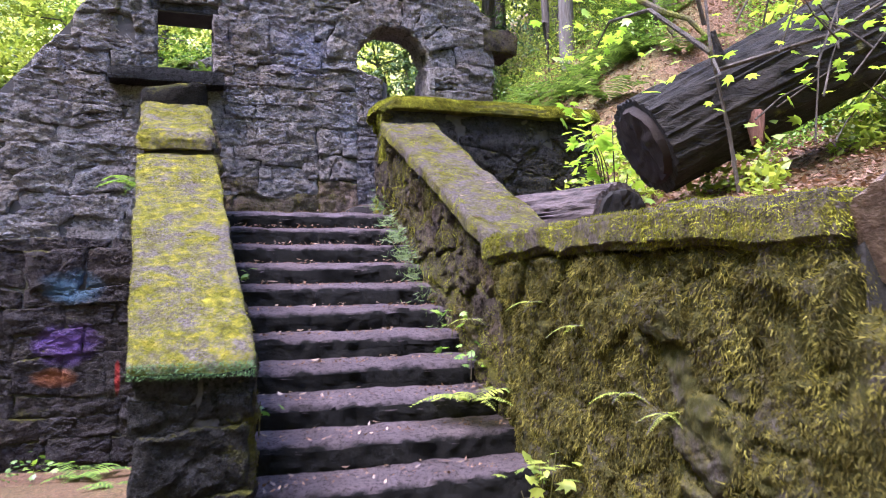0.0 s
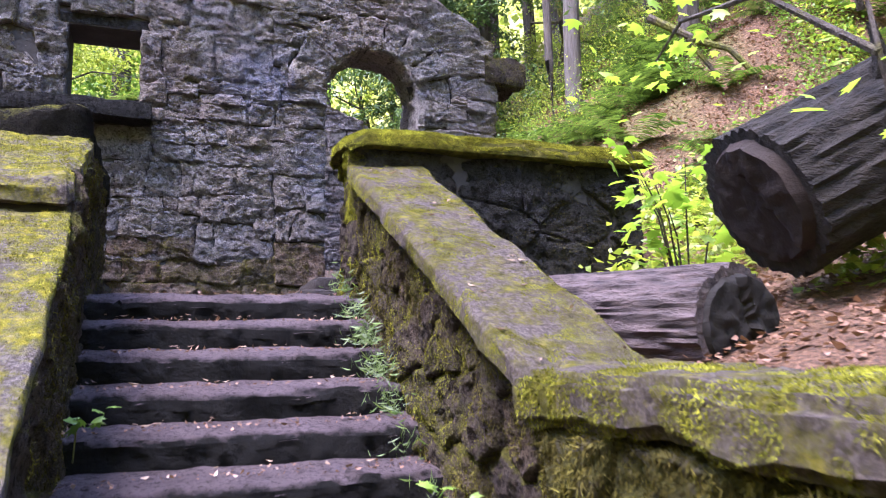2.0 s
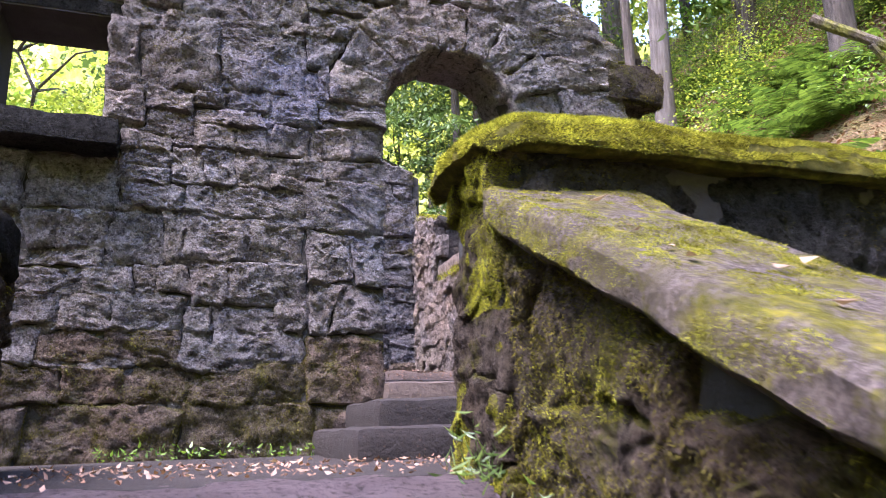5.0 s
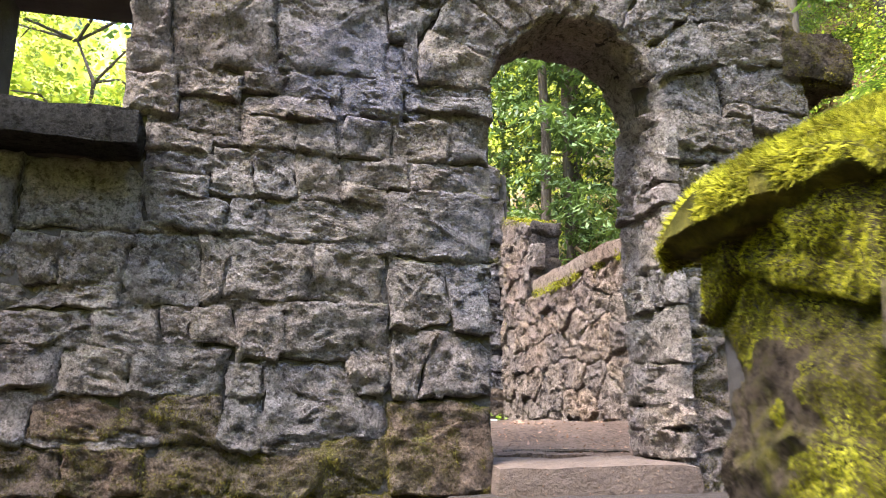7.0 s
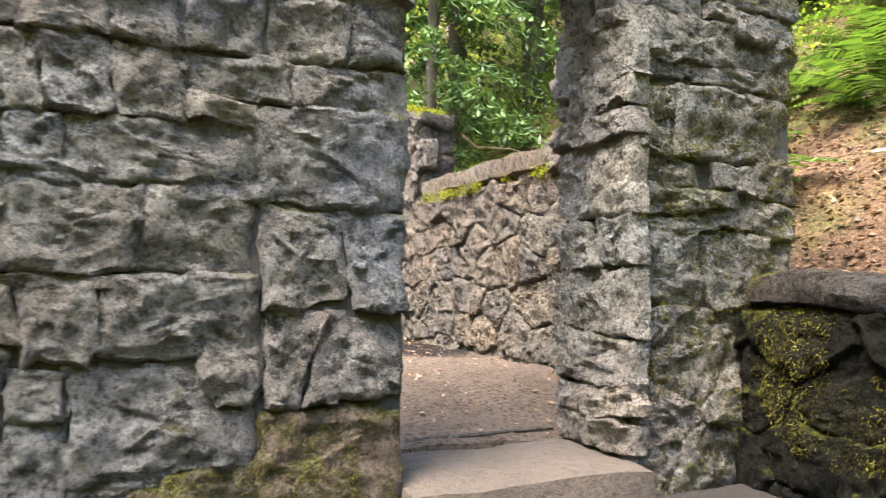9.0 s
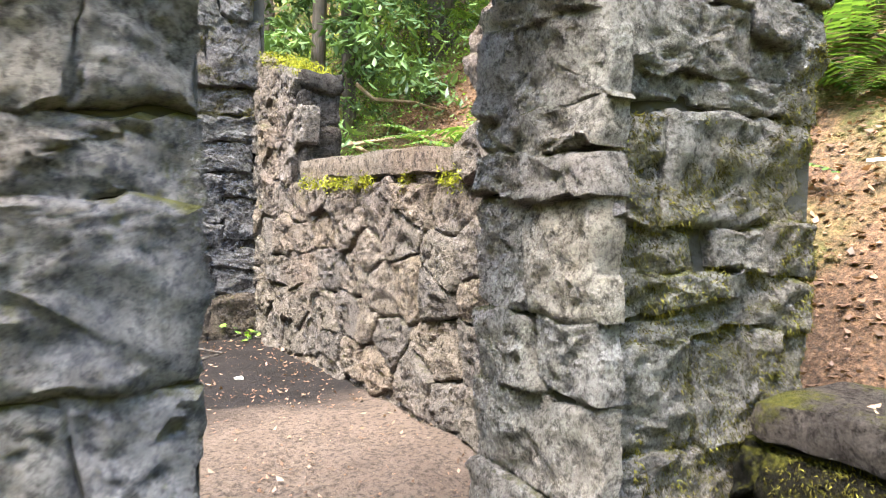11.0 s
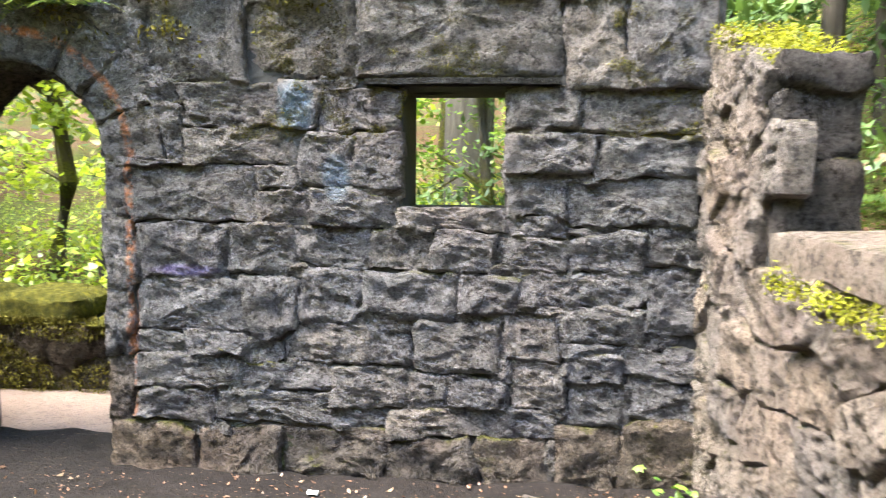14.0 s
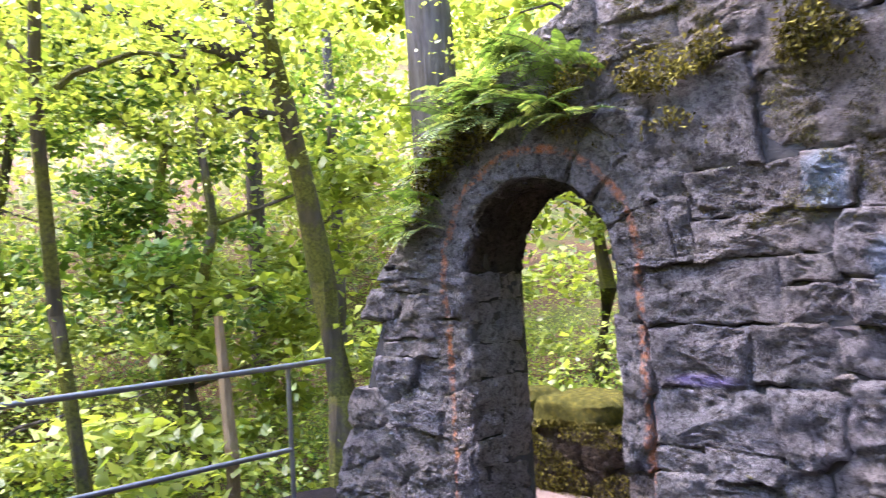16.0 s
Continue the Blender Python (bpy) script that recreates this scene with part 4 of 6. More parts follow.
def build_landing_walls():
    wall = wall_core("landing_wall_front", 1.86, 4.06, 1.2, lambda x: 3.2, face_y(6.92), 0.4, MORTAR)
    tagged(wall, "dark damp stone parapet of the landing", "wall", "", "structure")
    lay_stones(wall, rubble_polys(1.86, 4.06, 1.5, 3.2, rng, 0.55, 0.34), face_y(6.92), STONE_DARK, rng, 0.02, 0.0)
    lay_stones(wall, rubble_polys(6.88, 7.32, 2.1, 3.2, rng, 0.4, 0.3), face_x(1.87), STONE_MOSSY, rng, 0.05, 0.0)
    cap = mesh_object("coping", rough_block(1.77, 4.12, 6.83, 7.4, 3.15, 3.285, 0.03, 0.018, 0.03, 12, lambda p: (p[0], p[1], p[2] + (0.035 - 0.10 * min(1.1, abs(p[1] - 7.115) / 0.285) ** 4 - 0.07 * smooth(1.95, 1.77, p[0])) * smooth(3.15, 3.25, p[2]))), MOSS)
    COPING["landing"] = [cap]
    tagged(cap, "stone coping under a thick cushion of bright moss", "coping", "", "structure")
    side = wall_core("landing_wall_side", 7.32, 9.86, 1.6, lambda y: 3.3, face_x(3.88), 0.4, MORTAR)
    tagged(side, "mossy stone side parapet of the landing", "wall", "", "structure")
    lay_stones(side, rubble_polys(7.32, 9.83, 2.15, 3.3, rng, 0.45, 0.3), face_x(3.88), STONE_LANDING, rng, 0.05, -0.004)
    top = mesh_object("coping", rough_block(3.80, 4.36, 7.38, 9.80, 3.3, 3.45, 0.08, 0.03, 0.03, 14), STONE_PILLAR)
    tagged(top, "flat worn stone coping with leaf litter", "coping", "", "structure")


build_landing_walls()

ARCH_BACK = Hole(-0.46, 0.625, 2.8, 4.59, True, 0.34)
WINDOW_BACK = Hole(2.30, 2.845, 4.335, 4.975)
BACK_TOP = steps_of([(-1.94, 2.94), (-1.80, 3.34), (-1.57, 4.01), (-1.32, 4.57), (-0.95, 4.98), (-0.71, 5.27), (-0.43, 5.59), (0.39, 6.04), (3.2, 6.15), (4.3, 5.7)])


# courses of the back wall beside its arch
BACK_HIGH = [
    (4.98, 5.4, 0.97, 1.45), (5.01, 5.4, 1.45, 2.05), (4.98, 5.4, 2.05, 3.13), (4.96, 5.4, 3.15, 3.46, 3.8), (4.81, 5.02, 1.19, 1.63),
    (4.74, 5.02, 1.62, 1.85), (4.74, 4.96, 1.85, 2.28), (4.76, 4.94, 2.84, 3.23), (4.71, 4.94, 3.23, 3.81), (4.56, 4.82, 0.81, 1.09),
    (4.56, 4.78, 1.09, 1.74), (4.52, 4.76, 2.84, 3.32), (4.45, 4.73, 1.74, 2.04, 2.29), (4.49, 4.71, 3.32, 3.8), (4.25, 4.56, 0.79, 1.49),
    (4.43, 4.54, 1.49, 1.74), (4.3, 4.52, 2.83, 3.16), (4.25, 4.51, 3.16, 3.72), (4.24, 4.43, 1.49, 1.8, 2.28), (4.22, 4.31, 2.27, 2.87),
    (4.18, 4.3, 2.88, 3.19), (3.96, 4.25, 1.33, 1.71),
]
BACK_MIDDLE = [
    (4.05, 4.25, 3.57, 3.82), (3.9, 4.24, 0.64, 0.81), (3.94, 4.23, 0.81, 1.33), (4.01, 4.23, 1.71, 2.12), (4.01, 4.21, 2.13, 2.46),
    (3.98, 4.21, 2.46, 2.8), (4.01, 4.19, 2.8, 3.19), (4.02, 4.17, 3.19, 3.57), (3.71, 4.03, 3.59, 3.83), (3.7, 4, 1.73, 2.07),
    (3.71, 4, 2.07, 2.59), (3.76, 4, 2.92, 3.27), (3.75, 3.98, 2.62, 2.92), (3.66, 3.95, 1.42, 1.73), (3.64, 3.93, 0.8, 1.42),
    (3.49, 3.88, 0.61, 0.79), (3.57, 3.88, 3.15, 3.59), (3.52, 3.79, 2.8, 3.14), (3.42, 3.75, 2.37, 2.88), (3.46, 3.69, 1.73, 2.11),
    (3.49, 3.68, 2.13, 2.35), (3.44, 3.66, 3.48, 3.83),
]
BACK_LOW = [
    (3.51, 3.64, 0.79, 1.09, 1.41), (3.41, 3.56, 3.17, 3.48), (3.25, 3.54, 2.89, 3.2), (3.32, 3.51, 0.78, 1.41), (3.31, 3.49, 1.41, 1.91),
    (3.12, 3.49, 0.59, 0.78), (3.22, 3.47, 1.91, 2.34), (3.31, 3.47, 2.34, 2.54), (3.28, 3.44, 3.52, 3.84), (3.25, 3.42, 2.54, 2.82),
    (3.16, 3.41, 3.22, 3.52), (3.12, 3.32, 0.78, 1.24), (3.11, 3.31, 1.24, 1.89), (3.11, 3.27, 2.76, 3.16), (3.08, 3.24, 2.23, 2.73),
    (2.75, 3.17, 3.11, 3.48, 3.85), (2.94, 3.14, 1.62, 2.21), (2.72, 3.13, 0.58, 1.14), (2.72, 3.1, 1.14, 1.62), (2.72, 3.08, 2.21, 2.72, 3.1),
]


def build_room():
    y = 14.70
    wall = wall_core("wall_back", -1.94, 3.95, 2.4, lambda x: BACK_TOP(x - 0.1) - 0.06, face_y(y + 0.045), 0.55, MORTAR, [ARCH_BACK, WINDOW_BACK])
    tagged(wall, "grey basalt rubble back wall with an arched doorway", "wall", "", "structure")
    place = face_y(y + 0.045)
    holes = [ARCH_BACK, WINDOW_BACK, Hole(2.08, 3.14, 4.975, 5.02)]
    rest = [Hole(0.6, 3.95, 2.6, 5.0), Hole(0.9, 3.95, 4.9, 5.4)]
    lay_stones(wall, rubble_polys(-1.94, 3.85, 2.78, 4.05, rng, 0.46, 0.26, 0.4), place, STONE_BACK, rng, 0.042, -0.012, holes + rest, BACK_TOP)
    laid = laid_polys(BACK_HIGH + BACK_MIDDLE + BACK_LOW)
    lay_stones(wall, chinks(laid, 0.66, 3.8, 2.82, 5.3, holes), place, STONE_BACK, rng, 0.022, -0.004, holes)
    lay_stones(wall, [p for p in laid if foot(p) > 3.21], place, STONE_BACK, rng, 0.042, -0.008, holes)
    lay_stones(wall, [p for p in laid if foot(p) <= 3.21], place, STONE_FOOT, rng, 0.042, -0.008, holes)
    lay_stones(wall, course_polys(-1.94, 3.85, 4.05, 6.15, rng, (0.18, 0.33), (0.28, 0.65)), place, STONE_BACK, rng, 0.042, -0.012, holes + rest, BACK_TOP)
    lay_stones(wall, ring_polys(ARCH_BACK, rng, 0.34, 9), place, STONE_BACK, rng, 0.045, -0.004)
    lay_stones(wall, course_polys(14.72, 15.26, 2.85, 4.6, rng, (0.2, 0.36), (0.25, 0.6)), face_x(-0.47, 1), STONE_JAMB, rng, 0.03, -0.004)
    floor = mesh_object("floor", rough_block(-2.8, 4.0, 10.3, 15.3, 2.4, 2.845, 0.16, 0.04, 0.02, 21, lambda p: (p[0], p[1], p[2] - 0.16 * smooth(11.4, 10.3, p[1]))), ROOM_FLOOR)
    tagged(floor, "dirt floor strewn with dead leaves, darker towards the back wall", "floor", "", "structure")
    SIDE_TOP = steps_of([(10.35, 5.7), (11.2, 5.35), (11.40, 4.95), (11.41, 4.19), (13.66, 4.19), (13.67, 4.9), (13.9, 5.0), (14.7, 5.27)])
    side = wall_core("wall_side", 10.36, 14.75, 2.2, lambda y: max(4.19, min(SIDE_TOP(y - 0.14), SIDE_TOP(y), SIDE_TOP(y + 0.14)) - 0.14), face_x(3.90), 0.34, MORTAR)
    tagged(side, "pale basalt side wall broken down to a wide opening", "wall", "", "structure")
    lay_stones(side, rubble_polys(10.36, 14.7, 2.65, 5.7, rng, 0.38, 0.25), face_x(3.90), STONE_SIDE, rng, 0.06, -0.004, (), SIDE_TOP)
    pillar = empty("pillar", (4.03, 13.78, 4.2))
    tagged(pillar, "dark squared stone pillar beside the broken opening", "pillar", "", "structure")
    for k, (z0, z1, dx, dy) in enumerate(((0.0, 0.36, 0.0, 0.0), (0.352, 0.63, -0.015, 0.02), (0.622, 0.77, 0.01, -0.015))):
        part("stone", rough_block(-0.165 + dx, 0.165 + dx, -0.16 + dy, 0.17, z0, z1, 0.045, 0.045, 0.02, 22 + k), STONE_PILLAR, pillar)
    slab = mesh_object("window_sill", rough_block(3.83, 4.32, 11.38, 13.6, 4.17, 4.31, 0.07, 0.022, 0.012, 23), STONE_SIDE)
    tagged(slab, "pale broken stone sill with yellow moss", "window sill", "", "structure")
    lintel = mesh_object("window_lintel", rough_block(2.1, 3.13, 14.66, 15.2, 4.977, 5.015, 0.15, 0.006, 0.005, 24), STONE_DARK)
    tagged(lintel, "rusty iron lintel over the window", "lintel", "", "structure")


build_room()
line_soffit(bpy.data.objects["wall_back"], ARCH_BACK, 14.74, 15.28, STONE_PILLAR)


# ---- logs ----
def furrowed(a, b, r0, r1, seed, deep=0.07, sides=110, rings=70):
    """A log's bark between two points: long plates parted by furrows, with knots and dents."""
    a, b = Vector(a), Vector(b)
    d = (b - a).normalized()
    side = d.cross(Vector((0, 0, 1))).normalized()
    over = side.cross(d)
    long = (b - a).length
    bm = bmesh.new()
    grid = []
    for i in range(rings + 1):
        s = i / rings
        row = []
        for k in range(sides):
            t = 2 * math.pi * k / sides
            c, n = math.cos(t), math.sin(t)
            q = Vector((c * 7.5 + seed, n * 7.5, s * long * 1.1))
            r = (r0 + (r1 - r0) * s) * (1 + 0.10 * noise.noise(Vector((c * 1.2, n * 1.2 + seed, s * long * 0.5))))
            plate = min(1.0, 3.2 * abs(noise.noise(q)))
            r *= 1 + deep * (plate - 0.5) + deep * 0.5 * noise.noise(q * 2.7) + deep * 0.35 * noise.noise(Vector((c * 9, n * 9 + seed, s * long * 9)))
            row.append(bm.verts.new(a + (b - a) * s + (side * c + over * n) * r))
        grid.append(row)
    for u, v in zip(grid, grid[1:]):
        for k in range(sides):
            bm.faces.new((u[k], u[(k + 1) % sides], v[(k + 1) % sides], v[k]))
    bm.faces.new(grid[0][::-1])
    bm.faces.new(grid[-1])
    return bm


def sawn_end(d, r, seed, material, log, label):
    """A rough cut face with a step where the wood tore."""
    d = Vector(d).normalized()
    side = d.cross(Vector((0, 0, 1))).normalized()
    over = side.cross(d)
    bm = bmesh.new()
    rings = []
    for i in range(9):
        k = 1 - i / 8.5
        row = []
        for j in range(48):
            t = 2 * math.pi * j / 48
            c, n = math.cos(t) * k, math.sin(t) * k
            out = 0.02 + 0.02 * noise.noise(Vector((c * 5 + seed, n * 5, 0))) + (0.035 if c + 0.35 * n > 0.25 else 0.0)
            row.append(bm.verts.new(-d * (out if i else -0.03) + (side * c + over * n) * r * (1 + 0.06 * noise.noise(Vector((math.cos(t) * 3, math.sin(t) * 3, seed))))))
        rings.append(row)
    for u, v in zip(rings, rings[1:]):
        for j in range(48):
            bm.faces.new((u[j], u[(j + 1) % 48], v[(j + 1) % 48], v[j]))
    bm.faces.new(rings[-1])
    part("cut_end", bm, material, log, label)


def build_log(name, a, b, r0, r1, seed, label, end):
    a, b = Vector(a), Vector(b)
    log = empty(name, a)
    part("bark", furrowed((0, 0, 0), b - a, r0, r1, seed), LOG_GREY if end == HOLLOW_DARK else LOG_CHAR, log)
    sawn_end(b - a, r0 * 0.90, seed, end, log, "dark sawn end of the log")
    return tagged(log, label, "log")


build_log("fallen_log", (3.33, 4.91, 2.46), (7.4, 4.25, 4.5), 0.37, 0.46, 3, "huge charred fallen log with a sawn end", CUT_WOOD)
BIG = bpy.data.objects["fallen_log"]
for pts, r0, r1, mat, word in (([(0.62, -0.30, 0.22), (0.64, -0.46, 0.12), (0.62, -0.50, -0.06)], 0.09, 0.05, BARK_STUB, "torn reddish branch stub"), ([(0.45, -0.28, 0.42), (0.43, -0.36, 0.62), (0.38, -0.36, 0.8)], 0.05, 0.02, LOG_CHAR, "")):
    tagged(part("stub", tube(pts, [r0 + (r1 - r0) * i / 2 for i in range(3)], 14, 0.5, r0 * 90), mat, BIG), word)
build_log("fallen_log", (3.0, 4.75, 1.88), (2.6, 6.85, 1.98), 0.26, 0.28, 8, "weathered grey log lying behind the stair wall", HOLLOW_DARK)


# ---- railing ----
def build_railing():
    rail = tagged(empty("metal_railing", (-2.62, 14.8, 2.8)), "galvanised steel pipe railing at the open edge of the room", "railing")
    part("top_rail", tube([(0, 0.44, 1.16), (0, 0, 1.15), (0, -4.6, 1.11)], [0.024] * 3, 12), STEEL, rail)
    part("middle_rail", tube([(0, 0, 0.46), (0, -4.6, 0.44)], [0.022, 0.022], 12), STEEL, rail)
    for y in (0, -2.9, -4.6):
        part("post", tube([(0, y, -0.2), (0, y, 1.14)], [0.021, 0.021], 12), STEEL, rail)


build_railing()


# ---- trees ----
def put_limb(tree, name, pts, r0, r1, bark, at, sides=8, seed=0):
    n = len(pts)
    part(name, tube([Vector(p) - Vector(at) for p in pts], [r0 + (r1 - r0) * i / (n - 1) for i in range(n)], sides, 0.18, seed), bark, tree)


def build_broadleaf(at, height, r, rx, n, material, seed, bark, leaf=(0.07, 0.15), low=0.3):
    rs = np.random.RandomState(seed)
    tree = empty("tree", at)
    ks = np.linspace(0, 1, 9)
    pts = [Vector((rs.normal(0, 0.12) * k * 3, rs.normal(0, 0.12) * k * 3, -0.4 + (height + 0.4) * k)) for k in ks]
    part("trunk", tube(pts, [r * (1.0 - 0.75 * k) for k in ks], 10, 0.15, seed), bark, tree)
    centres = []
    for i in range(12):
        k = rs.uniform(low, 0.98)
        base = pts[int(k * 8)]
        a = rs.uniform(0, 2 * math.pi)
        ln = rx * rs.uniform(0.5, 1.0)
        tip = base + Vector((math.cos(a) * ln, math.sin(a) * ln, rs.uniform(-0.1, 0.45) * ln))
        mid = base.lerp(tip, 0.5) + Vector((rs.normal(0, 0.1) * ln, rs.normal(0, 0.1) * ln, 0.12 * ln))
        part("limb", tube([base, mid, tip], [r * 0.34, r * 0.2, r * 0.06], 6, 0.15, i), bark, tree)
        centres += [mid, tip, base.lerp(tip, 0.8)]
    cs = np.array([tuple(c) for c in centres])
    sub = cs[rs.randint(0, len(cs), 90)] + rs.normal(0, 1, (90, 3)) * [rx * 0.25, rx * 0.25, rx * 0.16]
    p = sub[rs.randint(0, 90, n)] + rs.normal(0, 1, (n, 3)) * [rx * 0.09, rx * 0.09, rx * 0.035]
    leaf_mesh("crown", p, material, leaf, tree, 0.45, 0.75, seed)
    return tagged(tree, "broadleaf tree with mossy limbs and fresh yellow-green leaves", "tree", "broadleaf trees of the wood")


def build_conifer(at, height, r, spread, n, seed, low=0.15, bark=None, leaf=(0.08, 0.2)):
    rs = np.random.RandomState(seed)
    tree = empty("conifer", at)
    ks = np.linspace(0, 1, 10)
    part("trunk", tube([(rs.normal(0, 0.03), rs.normal(0, 0.03), -0.5 + (height + 0.5) * k) for k in ks], [r * (1 - 0.7 * k) for k in ks], 14, 0.08, seed), bark or BARK_DARK, tree)
    pts = []
    for i in range(int(n / 100)):
        k = rs.uniform(low, 1)
        a = rs.uniform(0, 2 * math.pi)
        ln = spread * (1.15 - k) * rs.uniform(0.6, 1)
        s = rs.uniform(0.1, 1, 100)
        side = rs.normal(0, 0.13, 100) * s * ln
        drop = rs.uniform(0.2, 0.5)
        pts.append(np.stack([np.cos(a) * ln * s - np.sin(a) * side, np.sin(a) * ln * s + np.cos(a) * side,
                             height * k - drop * ln * s ** 2 - np.abs(side) * 0.5 + rs.normal(0, 0.03, 100)], 1))
    leaf_mesh("crown", np.concatenate(pts), LEAF_DARK, leaf, tree, 0.35, 0.35, seed, -0.5)
    return tagged(tree, "tall conifer with drooping sprays of needles", "conifer", "conifers of the wood")


def plant_woods():
    # trunk x, y, height, radius, spread, needles, lowest bough, grey bark
    for i, (x, y, h, r, sp, n, low, grey) in enumerate((
            (7.9, 14.3, 18, 0.17, 2.0, 4000, 0.45, 1), (7.55, 14.6, 16, 0.09, 1.5, 2500, 0.4, 0), (10.1, 14.8, 18, 0.2, 2.8, 9000, 0.2, 0), (11.4, 13.9, 20, 0.36, 3.0, 7000, 0.3, 0),
            (6.1, 17.8, 17, 0.1, 2.4, 14000, 0.06, 0), (7.4, 17.5, 18, 0.2, 2.6, 14000, 0.08, 0), (9.8, 22.4, 20, 0.3, 3.0, 8000, 0.2, 0), (10.7, 21.6, 20, 0.2, 2.6, 7000, 0.3, 0), (11.6, 21.2, 22, 0.42, 3, 6000, 0.4, 1)) + (
            (2.2, 21.9, 20, 0.42, 3, 6000, 0.35, 1), (4.0, 19.0, 17, 0.2, 2.8, 16000, 0.04, 0), (-4.4, 18.6, 24, 0.40, 3, 5000, 0.55, 1), (-8.6, 20.0, 20, 0.13, 2.5, 5000, 0.5, 1), (-13, 21, 20, 0.25, 3, 6000, 0.3, 0),
            (-0.6, 23, 20, 0.3, 3.2, 10000, 0.1, 0), (14, 10.5, 20, 0.3, 3, 8000, 0.2, 0),
            (5.2, 16.6, 16, 0.09, 2.2, 16000, 0.06, 0), (6.9, 19.4, 19, 0.16, 2.8, 18000, 0.05, 0), (13.0, 12.2, 20, 0.3, 3.2, 14000, 0.1, 0), (12.2, 7.0, 20, 0.3, 3.2, 12000, 0.2, 0), (7.9, 10.9, 18, 0.16, 2.6, 14000, 0.1, 0), (10.5, 12.8, 20, 0.3, 3.0, 14000, 0.1, 0),
            # Unseen conifers behind and beside the view, added to block low sky light.
            (-6, -7, 20, 0.35, 4.0, 7000, 0.06, 0), (0.5, -9, 22, 0.4, 4.2, 7000, 0.06, 0), (6.5, -7.5, 20, 0.35, 4.0, 7000, 0.06, 0), (11.5, -3, 20, 0.35, 4.0, 7000, 0.06, 0), (-10.5, -2, 20, 0.3, 3.8, 10000, 0.08, 0), (11, 2.5, 18, 0.3, 3.4, 10000, 0.1, 0))):
        build_conifer((x, y, ground_z(x, y)), h, r, sp, n, 300 + i, low, BARK_GREY if grey else BARK_DARK)
    for i, (x, y, h, r, rx, n) in enumerate((
            (10.2, 12.2, 7, 0.10, 2.4, 12000), (8.9, 16.6, 8, 0.12, 3.0, 14000), (11.5, 9.0, 8, 0.14, 3.2, 14000), (12.5, 17.5, 10, 0.2, 3.8, 14000), (9.4, 7.0, 7, 0.10, 2.6, 11000),
            (-7.4, 16.6, 9, 0.12, 3.2, 12000), (-7.6, 12.8, 9, 0.12, 3.4, 12000), (-10.5, 17.5, 10, 0.16, 3.8, 14000), (-11, 12.0, 10, 0.15, 3.8, 14000), (-15, 16, 11, 0.2, 4.4, 14000)) + (
            (-2.2, 19.8, 8, 0.1, 2.8, 12000), (2.6, 18.4, 7, 0.08, 2.4, 11000), (5.4, 20.5, 8, 0.1, 2.8, 12000), (-5.5, 24, 12, 0.2, 4.4, 14000), (-15, 24, 13, 0.2, 4.8, 14000), (1.5, 27, 13, 0.2, 4.6, 14000),
            (8, 27, 13, 0.2, 4.8, 14000), (15, 14, 12, 0.2, 4.5, 14000), (-7.5, 7.5, 8, 0.12, 3.0, 11000), (16, 6, 12, 0.2, 4.5, 12000), (14.5, 22, 13, 0.2, 4.8, 14000), (-4.0, 11.6, 7, 0.07, 1.6, 3500))):
        far = math.hypot(x - 2, y - 9) > 12
        build_broadleaf((x, y, ground_z(x, y)), h, r, rx, n, (LEAF_YELLOW, LEAF_LIME, LEAF_YELLOW, LEAF_GREEN)[i % 4], 40 + i, BARK_MOSS if i % 2 else BARK_DARK, (0.12, 0.24) if far else (0.04, 0.09))


plant_woods()


